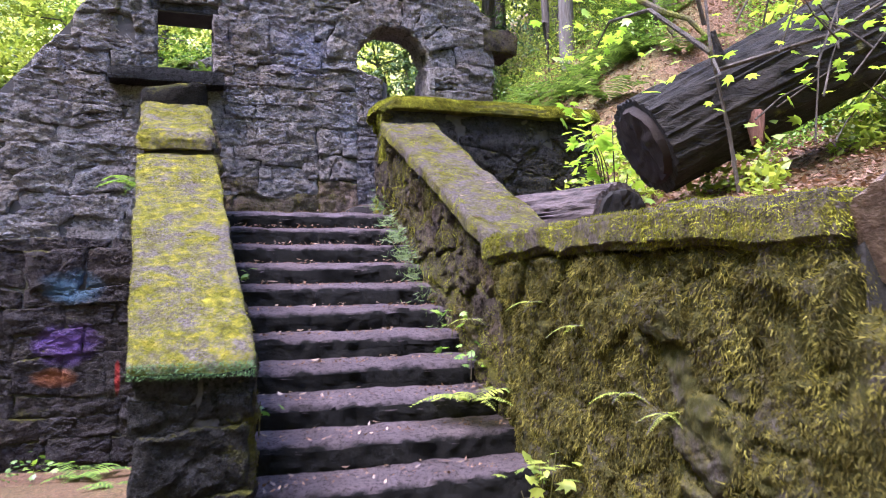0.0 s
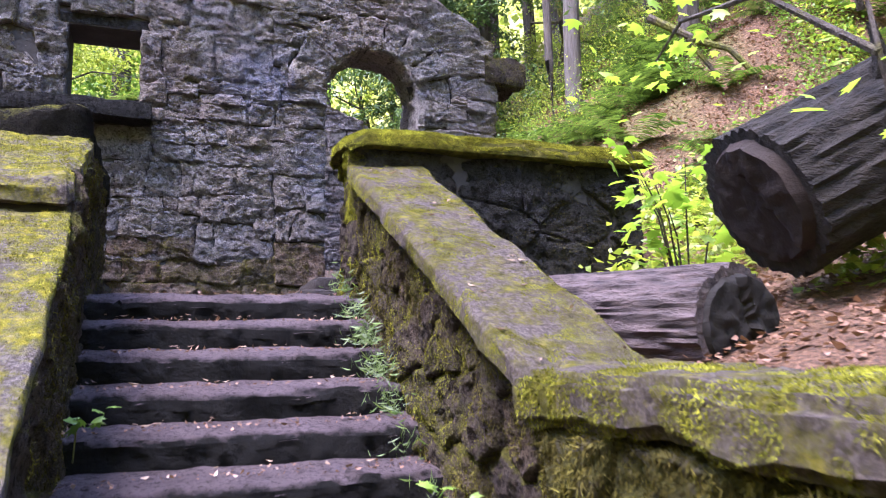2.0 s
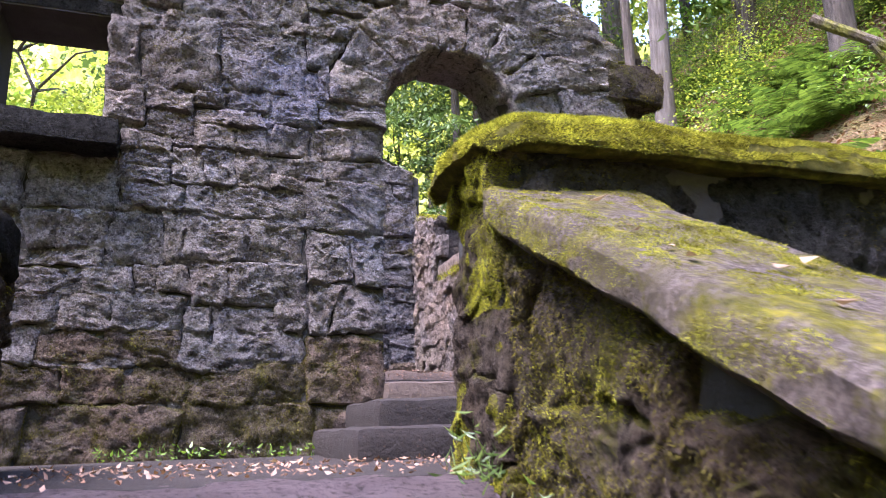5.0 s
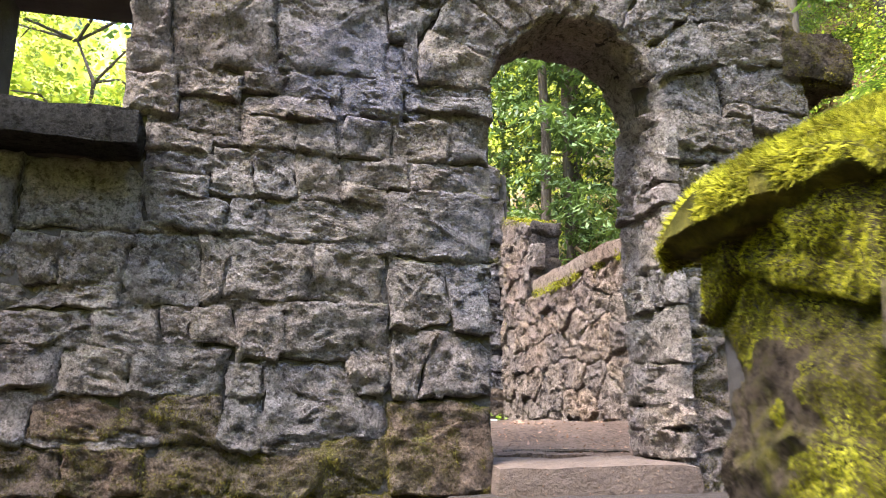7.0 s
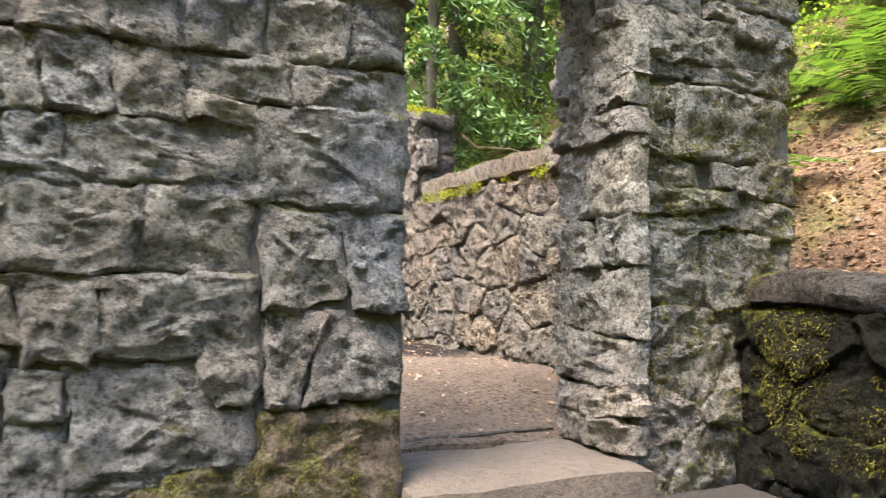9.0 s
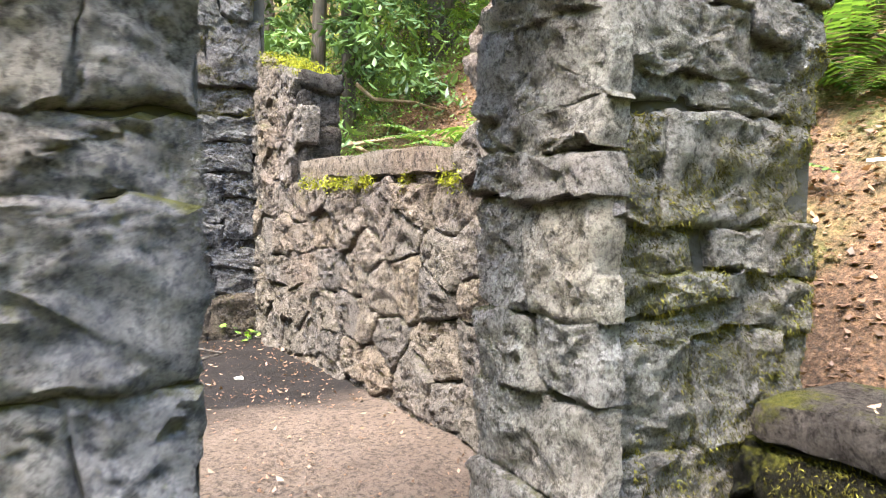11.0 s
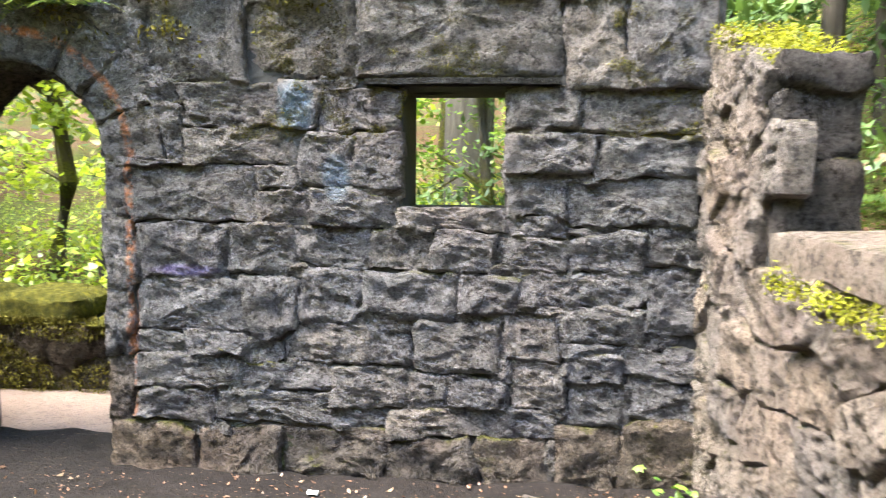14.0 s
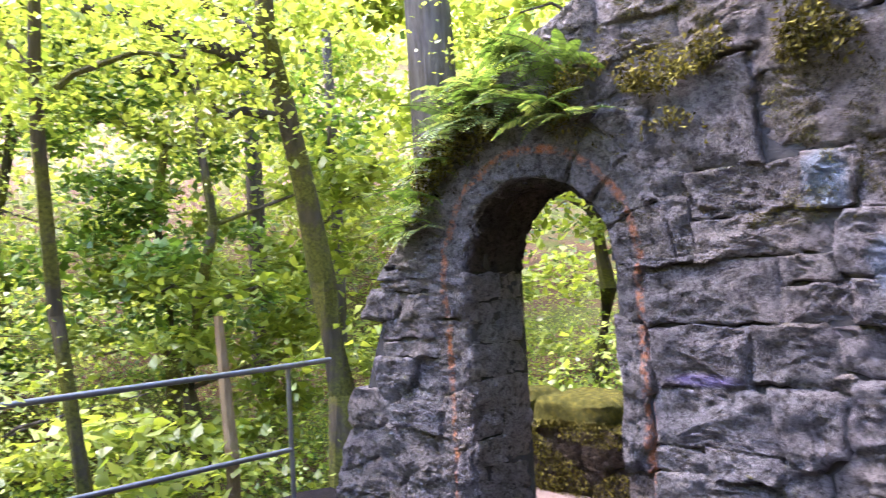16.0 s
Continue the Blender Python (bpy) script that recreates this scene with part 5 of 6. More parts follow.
def build_leaning_tree():
    at = (-4.18, 16.4, 1.03)
    tree = empty("tree", at)
    put_limb(tree, "trunk", [(-4.18, 16.41, 0.63), (-4.26, 16.61, 3.38), (-4.4, 16.52, 4.7), (-4.41, 16.34, 5.82), (-4.35, 16.05, 6.83), (-4.27, 15.81, 7.48), (-4.06, 15.68, 8.44)], 0.18, 0.09, BARK_MOSS, at, 12, 1)
    put_limb(tree, "limb", [(-4.32, 16.01, 7.01), (-4.56, 15.48, 7.27), (-4.78, 14.94, 7.44), (-4.93, 14.46, 7.63), (-5.11, 14.02, 7.61)], 0.09, 0.05, BARK_DARK, at, 8, 2)
    put_limb(tree, "limb", [(-4.3, 15.89, 6.56), (-4.29, 15.49, 6.57), (-4.39, 15.35, 6.51), (-4.44, 15.22, 6.63)], 0.06, 0.03, BARK_DARK, at, 8, 3)
    put_limb(tree, "limb", [(-4.31, 15.91, 7.37), (-4.64, 15.68, 7.69), (-4.77, 15.28, 7.9), (-4.86, 14.78, 8.12)], 0.06, 0.04, BARK_DARK, at, 8, 4)
    rs = np.random.RandomState(5)
    tips = np.array([(-4.97, 14.15, 7.78), (-4.87, 14.87, 8.01), (-4.66, 15.21, 7.37), (-4.45, 15.33, 6.56), (-4.06, 15.68, 8.14), (-5.27, 13.63, 7.62)]) - np.array(at)
    p = tips[rs.randint(0, 6, 5000)] + rs.normal(0, 1, (5000, 3)) * [0.7, 0.8, 0.3]
    leaf_mesh("crown", p, LEAF_YELLOW, (0.06, 0.12), tree, 0.5, 0.75, 9)
    tagged(tree, "leaning tree with dark mossy trunk and bare crooked limbs", "tree")
    at = (-3.61, 13.4, 1.74)
    tree = empty("tree", at)
    put_limb(tree, "trunk", [(-3.55, 13.35, 0.74), (-3.61, 13.5, 3.07), (-3.81, 13.39, 4.48), (-3.69, 13.25, 5.9), (-3.54, 13.19, 6.54), (-3.36, 13.17, 7.79)], 0.075, 0.045, BARK_MOSS, at, 10, 6)
    put_limb(tree, "limb", [(-3.62, 13.23, 6.17), (-3.48, 13.46, 6.43), (-3.25, 13.88, 6.63), (-3.15, 14.27, 6.63)], 0.035, 0.015, BARK_MOSS, at, 7, 7)
    put_limb(tree, "limb", [(-3.56, 13.2, 6.38), (-3.87, 12.95, 6.9), (-4.27, 12.58, 7.23)], 0.035, 0.015, BARK_MOSS, at, 7, 8)
    p = rs.normal(0, 1, (3000, 3)) * [0.9, 0.9, 0.35] + [0.2, -0.6, 5.4]
    leaf_mesh("crown", p, LEAF_LIME, (0.05, 0.11), tree, 0.5, 0.75, 10)
    tagged(tree, "slender tree with a mossy trunk beyond the railing", "tree")
    at = (-4.39, 15.2, 1.15)
    snag = empty("dead_trunk", at)
    put_limb(snag, "trunk", [(-4.34, 15.26, 0.74), (-4.44, 15.28, 2.91), (-4.61, 15.28, 4.38)], 0.11, 0.05, BARK_TAN, at, 9, 9)
    tagged(snag, "bare tan snag of a small dead tree", "dead tree")


build_leaning_tree()


# ---- undergrowth ----
def scatter(n, x0, x1, y0, y1, rise, seed, keep=None, patch=0.0):
    rs = np.random.RandomState(seed)
    pts = []
    while len(pts) < n:
        x, y = rs.uniform(x0, x1), rs.uniform(y0, y1)
        if -2.9 < x < 4.75 and 6.8 < y < 15.5:
            continue
        if x < 2.55 and y < 7:
            continue
        if keep and not keep(x, y):
            continue
        if patch and noise.noise(Vector((x * 0.7, y * 0.7, seed))) < patch - 0.5:
            continue
        pts.append((x, y, ground_z(x, y) + abs(rs.normal(0, rise)) * (1 + 0.8 * noise.noise(Vector((x * 1.3, y * 1.3, 2))))))
    return pts


def grow_undergrowth():
    for name, n, box, rise, mat, size, label, seed, patch in (
            ("undergrowth", 52000, (4.8, 14, 10.5, 24), 0.4, LEAF_GREEN, (0.02, 0.055), "dense green shrubs and salal on the bank behind the ruin", 1, 0.35),
            ("undergrowth", 40000, (6.5, 15, 9, 24), 0.6, LEAF_LIME, (0.025, 0.06), "bright lime-green shrubs on the wooded bank", 2, 0.5),
            ("undergrowth", 70000, (-22, -2.9, 8, 30), 0.8, LEAF_LIME, (0.04, 0.10), "thick bright green undergrowth on the far side of the gully", 3, 0.3),
            ("undergrowth", 42000, (-18, -2.9, 8, 28), 0.6, LEAF_GREEN, (0.04, 0.11), "darker green brambles and ferns in the gully", 4, 0.45),
            ("undergrowth", 30000, (-6, 5, 15.6, 26), 0.6, LEAF_LIME, (0.06, 0.15), "fresh green shrubs behind the ruin", 5, 0.35),
            ("undergrowth", 9000, (3.4, 9, 3.5, 9.5), 0.18, LEAF_LIME, (0.04, 0.1), "low leafy plants on the bank above the stair wall", 6, 0.62),
            ("undergrowth", 30000, (5.4, 11, 3.5, 11.0), 0.3, LEAF_GREEN, (0.03, 0.07), "dark green brush on the slope above the log", 9, 0.42)):
        keep = (lambda x, y: y > 17.6 or x < -3.3) if seed == 5 else (lambda x, y: not (x < 8.2 and y < 12.0)) if seed in (1, 2) else ((lambda x, y: (x - 3) ** 2 + (y - 4.6) ** 2 > 0.6) if seed == 6 else ((lambda x, y: not (x < 7.0 and y > 8.6)) if seed == 9 else None))
        ob = leaf_mesh(name, scatter(n, *box, rise, seed, keep, patch), mat, size, None, 0.5, 0.7, seed)
        tagged(ob, label, "undergrowth", "", "stuff")
    litter = [(x, y, z + 0.01) for x, y, z in scatter(46000, 2.6, 11, 2.5, 17, 0.02, 8)]
    tagged(leaf_mesh("leaf_litter", litter, LEAF_BROWN, (0.025, 0.065), None, 0.3, 0.7, 8, 0.0), "brown dead leaves covering the bank", "leaf litter", "", "stuff")


grow_undergrowth()


def grow_canopy():
    """The closed wall of leaves of the farther wood."""
    for mat, n, seed, label in ((LEAF_YELLOW, 56000, 21, "sunlit yellow-green canopy of the farther wood"), (LEAF_LIME, 50000, 22, "green leaf canopy of the farther wood"), (LEAF_DARK, 32000, 23, "dark conifer boughs in the farther wood")):
        rs = np.random.RandomState(seed)
        m = 800
        # Full circle: the part behind the view is added to block low sky.
        ang, rad, hgt = rs.uniform(-math.pi, math.pi, m), rs.uniform(22, 36, m), rs.uniform(1, 18, m)
        c = np.stack([2 + rad * np.cos(ang), 9 + rad * np.sin(ang), hgt + 3], 1)
        p = c[rs.randint(0, m, n)] + rs.normal(0, 1, (n, 3)) * [1.5, 1.5, 0.9]
        tagged(leaf_mesh("canopy", p, mat, (0.2, 0.42), None, 0.5, 0.8, seed), label, "foliage", "", "stuff")


grow_canopy()


def fern_points(rs, fronds, length, up=0.9):
    """Leaflets of a fern: pairs along arching stems."""
    vs, fs, stems = [], [], []
    for i in range(fronds):
        a = 2 * math.pi * i / fronds + rs.uniform(-0.3, 0.3)
        ln = length * rs.uniform(0.7, 1.1)
        tilt = up * rs.uniform(0.75, 1.15)
        d = Vector((math.cos(a), math.sin(a), 0))
        s = Vector((-math.sin(a), math.cos(a), 0))
        line = []
        for k in range(22):
            t = k / 21
            p = d * (ln * t * math.cos(tilt * (1 - 0.5 * t))) + Vector((0, 0, ln * (math.sin(tilt) * t - 0.62 * t * t)))
            line.append(p)
            if k < 2:
                continue
            w = ln * 0.20 * math.sin(math.pi * min(1, t * 0.92 + 0.08)) ** 0.7 * (1 - 0.35 * t)
            for side in (1, -1):
                tip = p + s * side * w + d * w * 0.25 - Vector((0, 0, w * rs.uniform(0.1, 0.35)))
                b = ln * 0.017
                n = len(vs)
                vs += [p - d * b, p + d * b, tip.lerp(p, 0.35) + d * b * 1.3, tip, tip.lerp(p, 0.35) - d * b * 1.0]
                fs += [(n, n + 1, n + 2, n + 4), (n + 2, n + 3, n + 4)]
        stems.append(line)
    return vs, fs, stems


def build_fern(at, length, seed, label, group="", up=0.9, mat=None, fronds=9):
    rs = random.Random(seed)
    fern = empty("fern", at)
    vs, fs, stems = fern_points(rs, fronds, length, up)
    raw_object("fronds", vs, fs, mat or LEAF_GREEN, False, fern)
    for line in stems[:3]:
        part("stem", tube(line[::4], [0.003] * len(line[::4]), 4), BARK_DARK, fern)
    return tagged(fern, label, "fern", group)


def plant_ferns():
    rs = random.Random(4)
    build_fern((1.66, 4.3, 0.72), 0.40, 1, "lady fern growing at the foot of the mossy stair wall", "", 0.7, LEAF_LIME, 8)
    build_fern((-0.95, 8.8, -0.40), 0.6, 2, "sword fern at the foot of the damp wall base", "", 0.8)
    build_fern((-0.50, 7.7, -0.33), 0.5, 3, "sword fern beside the stair parapet", "", 0.8)
    build_fern((-0.34, 6.7, 2.35), 0.38, 4, "drooping fern on the side of the parapet", "", 0.5)
    bank = build_fern((6.3, 10.9, ground_z(6.3, 10.9)), 0.75, 5, "sword fern on the leaf-strewn bank", "ferns on the bank", 0.9, LEAF_SWORD)
    spots = [(5.6, 11.4), (6.9, 10.4), (7.3, 11.4), (6.6, 11.9), (7.8, 10.6), (5.4, 12.6), (6.4, 13.0), (8.2, 11.7), (7.2, 9.5), (8.4, 9.9), (6.1, 9.9), (5.9, 14.2), (6.8, 14.6), (5.5, 15.8), (7.4, 13.4), (8.6, 13.0),
             (5.2, 7.6), (6.0, 8.3), (6.9, 7.4), (7.6, 8.4), (5.8, 6.6), (-4.0, 15.5), (-4.8, 14.2), (-5.4, 15.8), (-4.6, 12.7), (-5.8, 13.6), (-1.8, 17.2), (-0.6, 18.4), (1.4, 17.0), (3.0, 17.2), (3.9, 16.4)]
    spots += [(rs.uniform(5.6, 10.5), rs.uniform(10.4, 17.0)) for _ in range(46)] + [(rs.uniform(6.2, 9.5), rs.uniform(6.5, 11.0)) for _ in range(24)]
    for x, y in spots:
        k = rs.uniform(0.7, 1.25)
        m = pose(x, y, ground_z(x, y), rs.uniform(-8, 8), rs.uniform(-8, 8), rs.uniform(0, 360)) @ Matrix.Diagonal((k, k, k, 1))
        c = copy_thing(bank, m)
        c.scale = (k, k, k)
    top = build_fern((-0.47, 14.75, 5.49), 0.34, 6, "fern rooted in the mossy top of the arch", "ferns on the arch", 0.55, LEAF_FERN)
    for x, y, z in ((-0.66, 14.7, 5.24), (-0.21, 14.68, 5.68), (0.07, 14.65, 5.59), (0.29, 14.64, 5.45), (-0.34, 14.8, 5.81), (-0.07, 14.85, 5.95), (-0.75, 14.75, 5.04), (-0.57, 14.68, 5.4), (-0.34, 14.65, 5.54), (-0.07, 14.64, 5.49), (0.48, 14.64, 5.4), (-0.48, 14.7, 5.77), (0.11, 14.7, 5.91), (-0.85, 14.7, 4.9)):
        copy_thing(top, pose(x, y, z, rs.uniform(-10, 30), 0, rs.uniform(0, 360)))
    dark = build_fern((-0.60, 14.66, 5.34), 0.36, 9, "dark fern drooping from the broken top of the arch", "drooping ferns on the arch", 0.35, LEAF_SWORD, 11)
    for x, y, z in ((-0.40, 14.64, 5.55), (-0.18, 14.63, 5.66), (0.05, 14.62, 5.62), (0.27, 14.62, 5.5), (-0.78, 14.68, 5.12), (-0.28, 14.72, 5.8), (-0.02, 14.72, 5.9), (0.2, 14.72, 5.85), (-0.9, 14.7, 4.95), (-0.55, 14.8, 5.6), (0.42, 14.64, 5.72)):
        copy_thing(dark, pose(x, y, z, rs.uniform(10, 40), 0, rs.uniform(0, 360)))
    small = build_fern((1.82, 3.3, 1.18), 0.16, 7, "tiny fern sprouting from the mossy wall", "wall ferns", 0.3, LEAF_LIME, 5)
    for y, z in ((2.6, 0.85), (3.75, 1.3), (2.9, 0.9), (4.7, 1.2)):
        copy_thing(small, pose(1.81, y, z, 0, 0, rs.uniform(0, 360)))


plant_ferns()


def palm_leaves(name, centres, material, size, seed, parent=None):
    """Maple-like leaves with five pointed lobes, each a shallow fan."""
    rs = random.Random(seed)
    lobes = ((0.0, 1.0), (24, 0.55), (42, 0.92), (66, 0.5), (88, 0.72), (120, 0.35), (180, 0.22), (240, 0.35), (272, 0.72), (294, 0.5), (318, 0.92), (336, 0.55))
    vs, fs = [], []
    for c in centres:
        k = size * rs.uniform(0.65, 1.25)
        m = Euler((rs.gauss(0.1, 0.35), rs.gauss(0.1, 0.35), rs.uniform(0, 6.28))).to_matrix()
        n = len(vs)
        vs.append(Vector(c))
        for a, r in lobes:
            vs.append(Vector(c) + m @ Vector((k * r * math.cos(radians(a)), k * r * math.sin(radians(a)), -0.18 * k * r)))
        fs += [(n, n + 1 + i, n + 1 + (i + 1) % 12) for i in range(12)]
    return raw_object(name, vs, fs, material, False, parent)


def build_sapling():
    rs = np.random.RandomState(3)
    at = (3.83, 4.48, 1.98)
    tree = empty("maple_sapling", at)
    put_limb(tree, "trunk", [(3.83, 4.46, 1.78), (3.71, 4.43, 2.49), (3.57, 4.41, 3.04), (3.64, 4.53, 3.58), (3.81, 4.81, 4.46)], 0.017, 0.009, BARK_DARK, at, 9, 1)
    put_limb(tree, "limb", [(3.57, 4.41, 3.04), (3.44, 4.93, 3.54), (3.53, 5.65, 3.72), (3.63, 6.04, 3.64)], 0.022, 0.007, BARK_DARK, at, 6, 2)
    put_limb(tree, "limb", [(3.6, 4.5, 3.28), (3.33, 4.35, 3.79), (3.02, 4.5, 4.27)], 0.02, 0.007, BARK_DARK, at, 6, 3)
    put_limb(tree, "limb", [(3.55, 4.36, 2.89), (4.15, 3.88, 3.05), (4.84, 3.72, 3.49), (5.33, 3.73, 3.7)], 0.018, 0.006, BARK_DARK, at, 6, 4)
    put_limb(tree, "limb", [(3.55, 4.37, 2.99), (3.26, 3.95, 2.72), (3.06, 3.84, 2.63)], 0.012, 0.004, BARK_DARK, at, 6, 5)
    put_limb(tree, "limb", [(3.64, 4.53, 3.58), (4.12, 4.27, 4.02), (4.72, 4.08, 4.16)], 0.018, 0.006, BARK_DARK, at, 6, 6)
    pts = []
    for c, s, n in (((3.63, 5.99, 3.64), (0.3, 0.3, 0.12), 34), ((3.33, 5.25, 3.76), (0.3, 0.3, 0.12), 18), ((3.12, 4.49, 4.17), (0.35, 0.3, 0.2), 26), ((4.25, 3.99, 3.2), (0.5, 0.25, 0.25), 26), ((5.04, 3.83, 3.68), (0.5, 0.3, 0.3), 34),
                    ((3.26, 4.05, 2.71), (0.25, 0.2, 0.15), 12), ((4.52, 4.19, 4.24), (0.5, 0.4, 0.3), 40), ((3.91, 4.92, 4.56), (0.5, 0.5, 0.3), 40)):
        pts += list(rs.normal(0, 1, (n, 3)) * s + np.array(c) - np.array(at))
    for i in range(30):
        b = Vector((rs.uniform(3.3, 5.2), rs.uniform(3.5, 4.4), rs.uniform(2.2, 3.2)))
        e = b + Vector((rs.normal(0, 0.5), rs.normal(0, 0.2), rs.uniform(0.2, 1.1)))
        put_limb(tree, "twig", [b, b.lerp(e, 0.5) + Vector(rs.normal(0, 0.06, 3)), e], 0.008, 0.003, BARK_DARK, at, 5, i)
        pts += [np.array(tuple(b.lerp(e, k))) + rs.normal(0, 0.05, 3) - np.array(at) for k in (0.5, 0.7, 0.85, 1.0)]
    palm_leaves("leaves", pts, LEAF_MAPLE, 0.075, 4, tree)
    tagged(tree, "young maple with bright green lobed leaves beside the log", "sapling")
    at = (3.73, 5.99, 2.04)
    shrub = empty("maple_shrub", at)
    pts = []
    for i in range(9):
        a = rs.uniform(0, 6.28)
        tip = Vector((math.cos(a) * rs.uniform(0.2, 0.5), math.sin(a) * rs.uniform(0.15, 0.4), rs.uniform(0.35, 1.05)))
        part("stem", tube([(0, 0, -0.3), tip * 0.5 + Vector((0, 0, 0.12)), tip], [0.009, 0.006, 0.003], 5), BARK_DARK, shrub)
        pts += [tip * rs.uniform(0.55, 1.08) + Vector(rs.normal(0, 0.11, 3)) for _ in range(14)]
    palm_leaves("leaves", pts, LEAF_MAPLE, 0.085, 6, shrub)
    tagged(shrub, "leafy bright green maple shoots before the landing wall", "shrub")
    palm = empty("thimbleberry", (1.72, 3.55, 0.25))
    palm_leaves("leaves", [tuple(rs.normal(0, 1, 3) * (0.11, 0.16, 0.07) + np.array((0, 0, 0.2))) for _ in range(22)], LEAF_LIME, 0.085, 8, palm)
    for i in range(5):
        part("stem", tube([(0, 0, -0.2), tuple(rs.normal(0, 0.07, 3) + np.array((0, 0, 0.2)))], [0.005, 0.003], 5), BARK_MOSS, palm)
    tagged(palm, "low lobed-leaf plant at the foot of the wall", "plant")
    for x, y, z, n in ((-1.4, 8.8, -0.36, 40), (0.40, 4.12, 0.72, 7), (3.75, 14.55, 2.85, 12), (1.76, 4.6, 0.9, 16), (1.78, 5.0, 1.15, 10), (0.36, 5.6, 1.45, 10), (-0.95, 14.5, 2.86, 16)):
        weed = empty("weed", (x, y, z))
        palm_leaves("leaves", [tuple(rs.normal(0, 1, 3) * (0.12, 0.1, 0.05) * (n / 40 + 0.4) + np.array((0, 0, 0.08))) for _ in range(n)], LEAF_GREEN, 0.05, n, weed)
        part("stem", tube([(0, 0, -0.08), (0.01, 0, 0.1)], [0.004, 0.003], 5), BARK_MOSS, weed)
        tagged(weed, "small leafy weed growing against the stones", "weed")


build_sapling()


def step_z(y):
    return 2.19 - 0.175 * math.ceil((6.84 - y) / 0.30 - 0.001)


def grow_grass():
    rs = np.random.RandomState(6)
    pts = []
    for c, n in ((6.9, 110), (6.55, 160), (6.25, 260), (5.95, 200), (5.6, 60), (5.2, 30)):
        for _ in range(n):
            y = c + rs.normal(0, 0.1)
            pts.append((1.81 - abs(rs.normal(0, 0.06)), y, step_z(min(y, 6.84)) + abs(rs.normal(0, 0.07))))
    tagged(leaf_mesh("grass", pts, LEAF_GRASS, (0.03, 0.085), None, 0.6, 0.045, 6, 0.6), "tufts of grass in the corner of the stair", "grass", "", "stuff")
    pts = [(rs.uniform(0.5, 2.2), 9.74 - abs(rs.normal(0, 0.04)), 2.21 + abs(rs.normal(0, 0.04))) for _ in range(260)]
    tagged(leaf_mesh("grass", pts, LEAF_GREEN, (0.02, 0.05), None, 0.7, 0.4, 7, 0.3), "tiny green sprouts along the foot of the front wall", "grass", "", "stuff")
    # dead leaves and grit
    dead = [(rs.uniform(0.35, 1.82), y, step_z(y) + 0.012) for y in rs.uniform(3.2, 6.8, 160)]
    dead += [(rs.uniform(1.85, 2.28), y, float(np.interp(y, [4.38, 6.93], [1.73, 3.06])) + 0.014) for y in rs.uniform(4.4, 6.8, 26)]
    dead += [(rs.uniform(-2.2, 3.9), y, 2.862 - 0.16 * smooth(11.4, 10.3, y)) for y in rs.uniform(10.4, 14.6, 420)]
    dead += [(rs.uniform(3.85, 4.3), y, 3.465) for y in rs.uniform(7.4, 9.5, 40)]
    dead += [(rs.uniform(0.4, 3.8), y, 2.225) for y in rs.uniform(7.2, 8.4, 120)]
    tagged(leaf_mesh("leaf_litter", dead, LEAF_TAN, (0.02, 0.06), None, 0.2, 0.5, 12, 0.0), "pale dead leaves scattered over steps and floor", "leaf litter", "", "stuff")
    crumbs = [(rs.uniform(0.3, 1.85), y, step_z(y) - 0.01) for y in rs.uniform(3.2, 6.8, 1500)]
    crumbs += [(rs.uniform(-2.3, 3.85), y, 2.85 - 0.16 * smooth(11.4, 10.3, y)) for y in rs.uniform(10.3, 14.65, 6000)]
    crumbs += [(rs.uniform(0.4, 3.8), y, 2.215) for y in rs.uniform(7.2, 8.5, 900)]
    tagged(leaf_mesh("debris", crumbs, LEAF_BROWN, (0.01, 0.035), None, 0.4, 0.6, 14, 0.1), "dark crumbs of bark, twigs and grit on steps and floor", "debris", "", "stuff")


grow_grass()


def moss_tufts(name, points, seed, label, size=(0.006, 0.016), hang=-1.0, mat=None, narrow=0.4):
    tagged(leaf_mesh(name, points, mat or LEAF_MOSS, size, None, 0.6, narrow, seed, hang), label, "moss", "", "stuff")


def blotch(p, scale, seed=0.0):
    """Smooth random field between 0 and 1 over many points at once."""
    q = np.asarray(p) * scale + seed * 17.3
    i = np.floor(q)
    f = q - i
    f = f * f * (3 - 2 * f)
    total = 0.0
    for dx in (0, 1):
        for dy in (0, 1):
            for dz in (0, 1):
                h = np.sin((i[:, 0] + dx) * 12.9898 + (i[:, 1] + dy) * 78.233 + (i[:, 2] + dz) * 37.719) * 43758.5453
                w = np.abs(1 - dx - f[:, 0]) * np.abs(1 - dy - f[:, 1]) * np.abs(1 - dz - f[:, 2])
                total = total + (h - np.floor(h)) * w
    return total


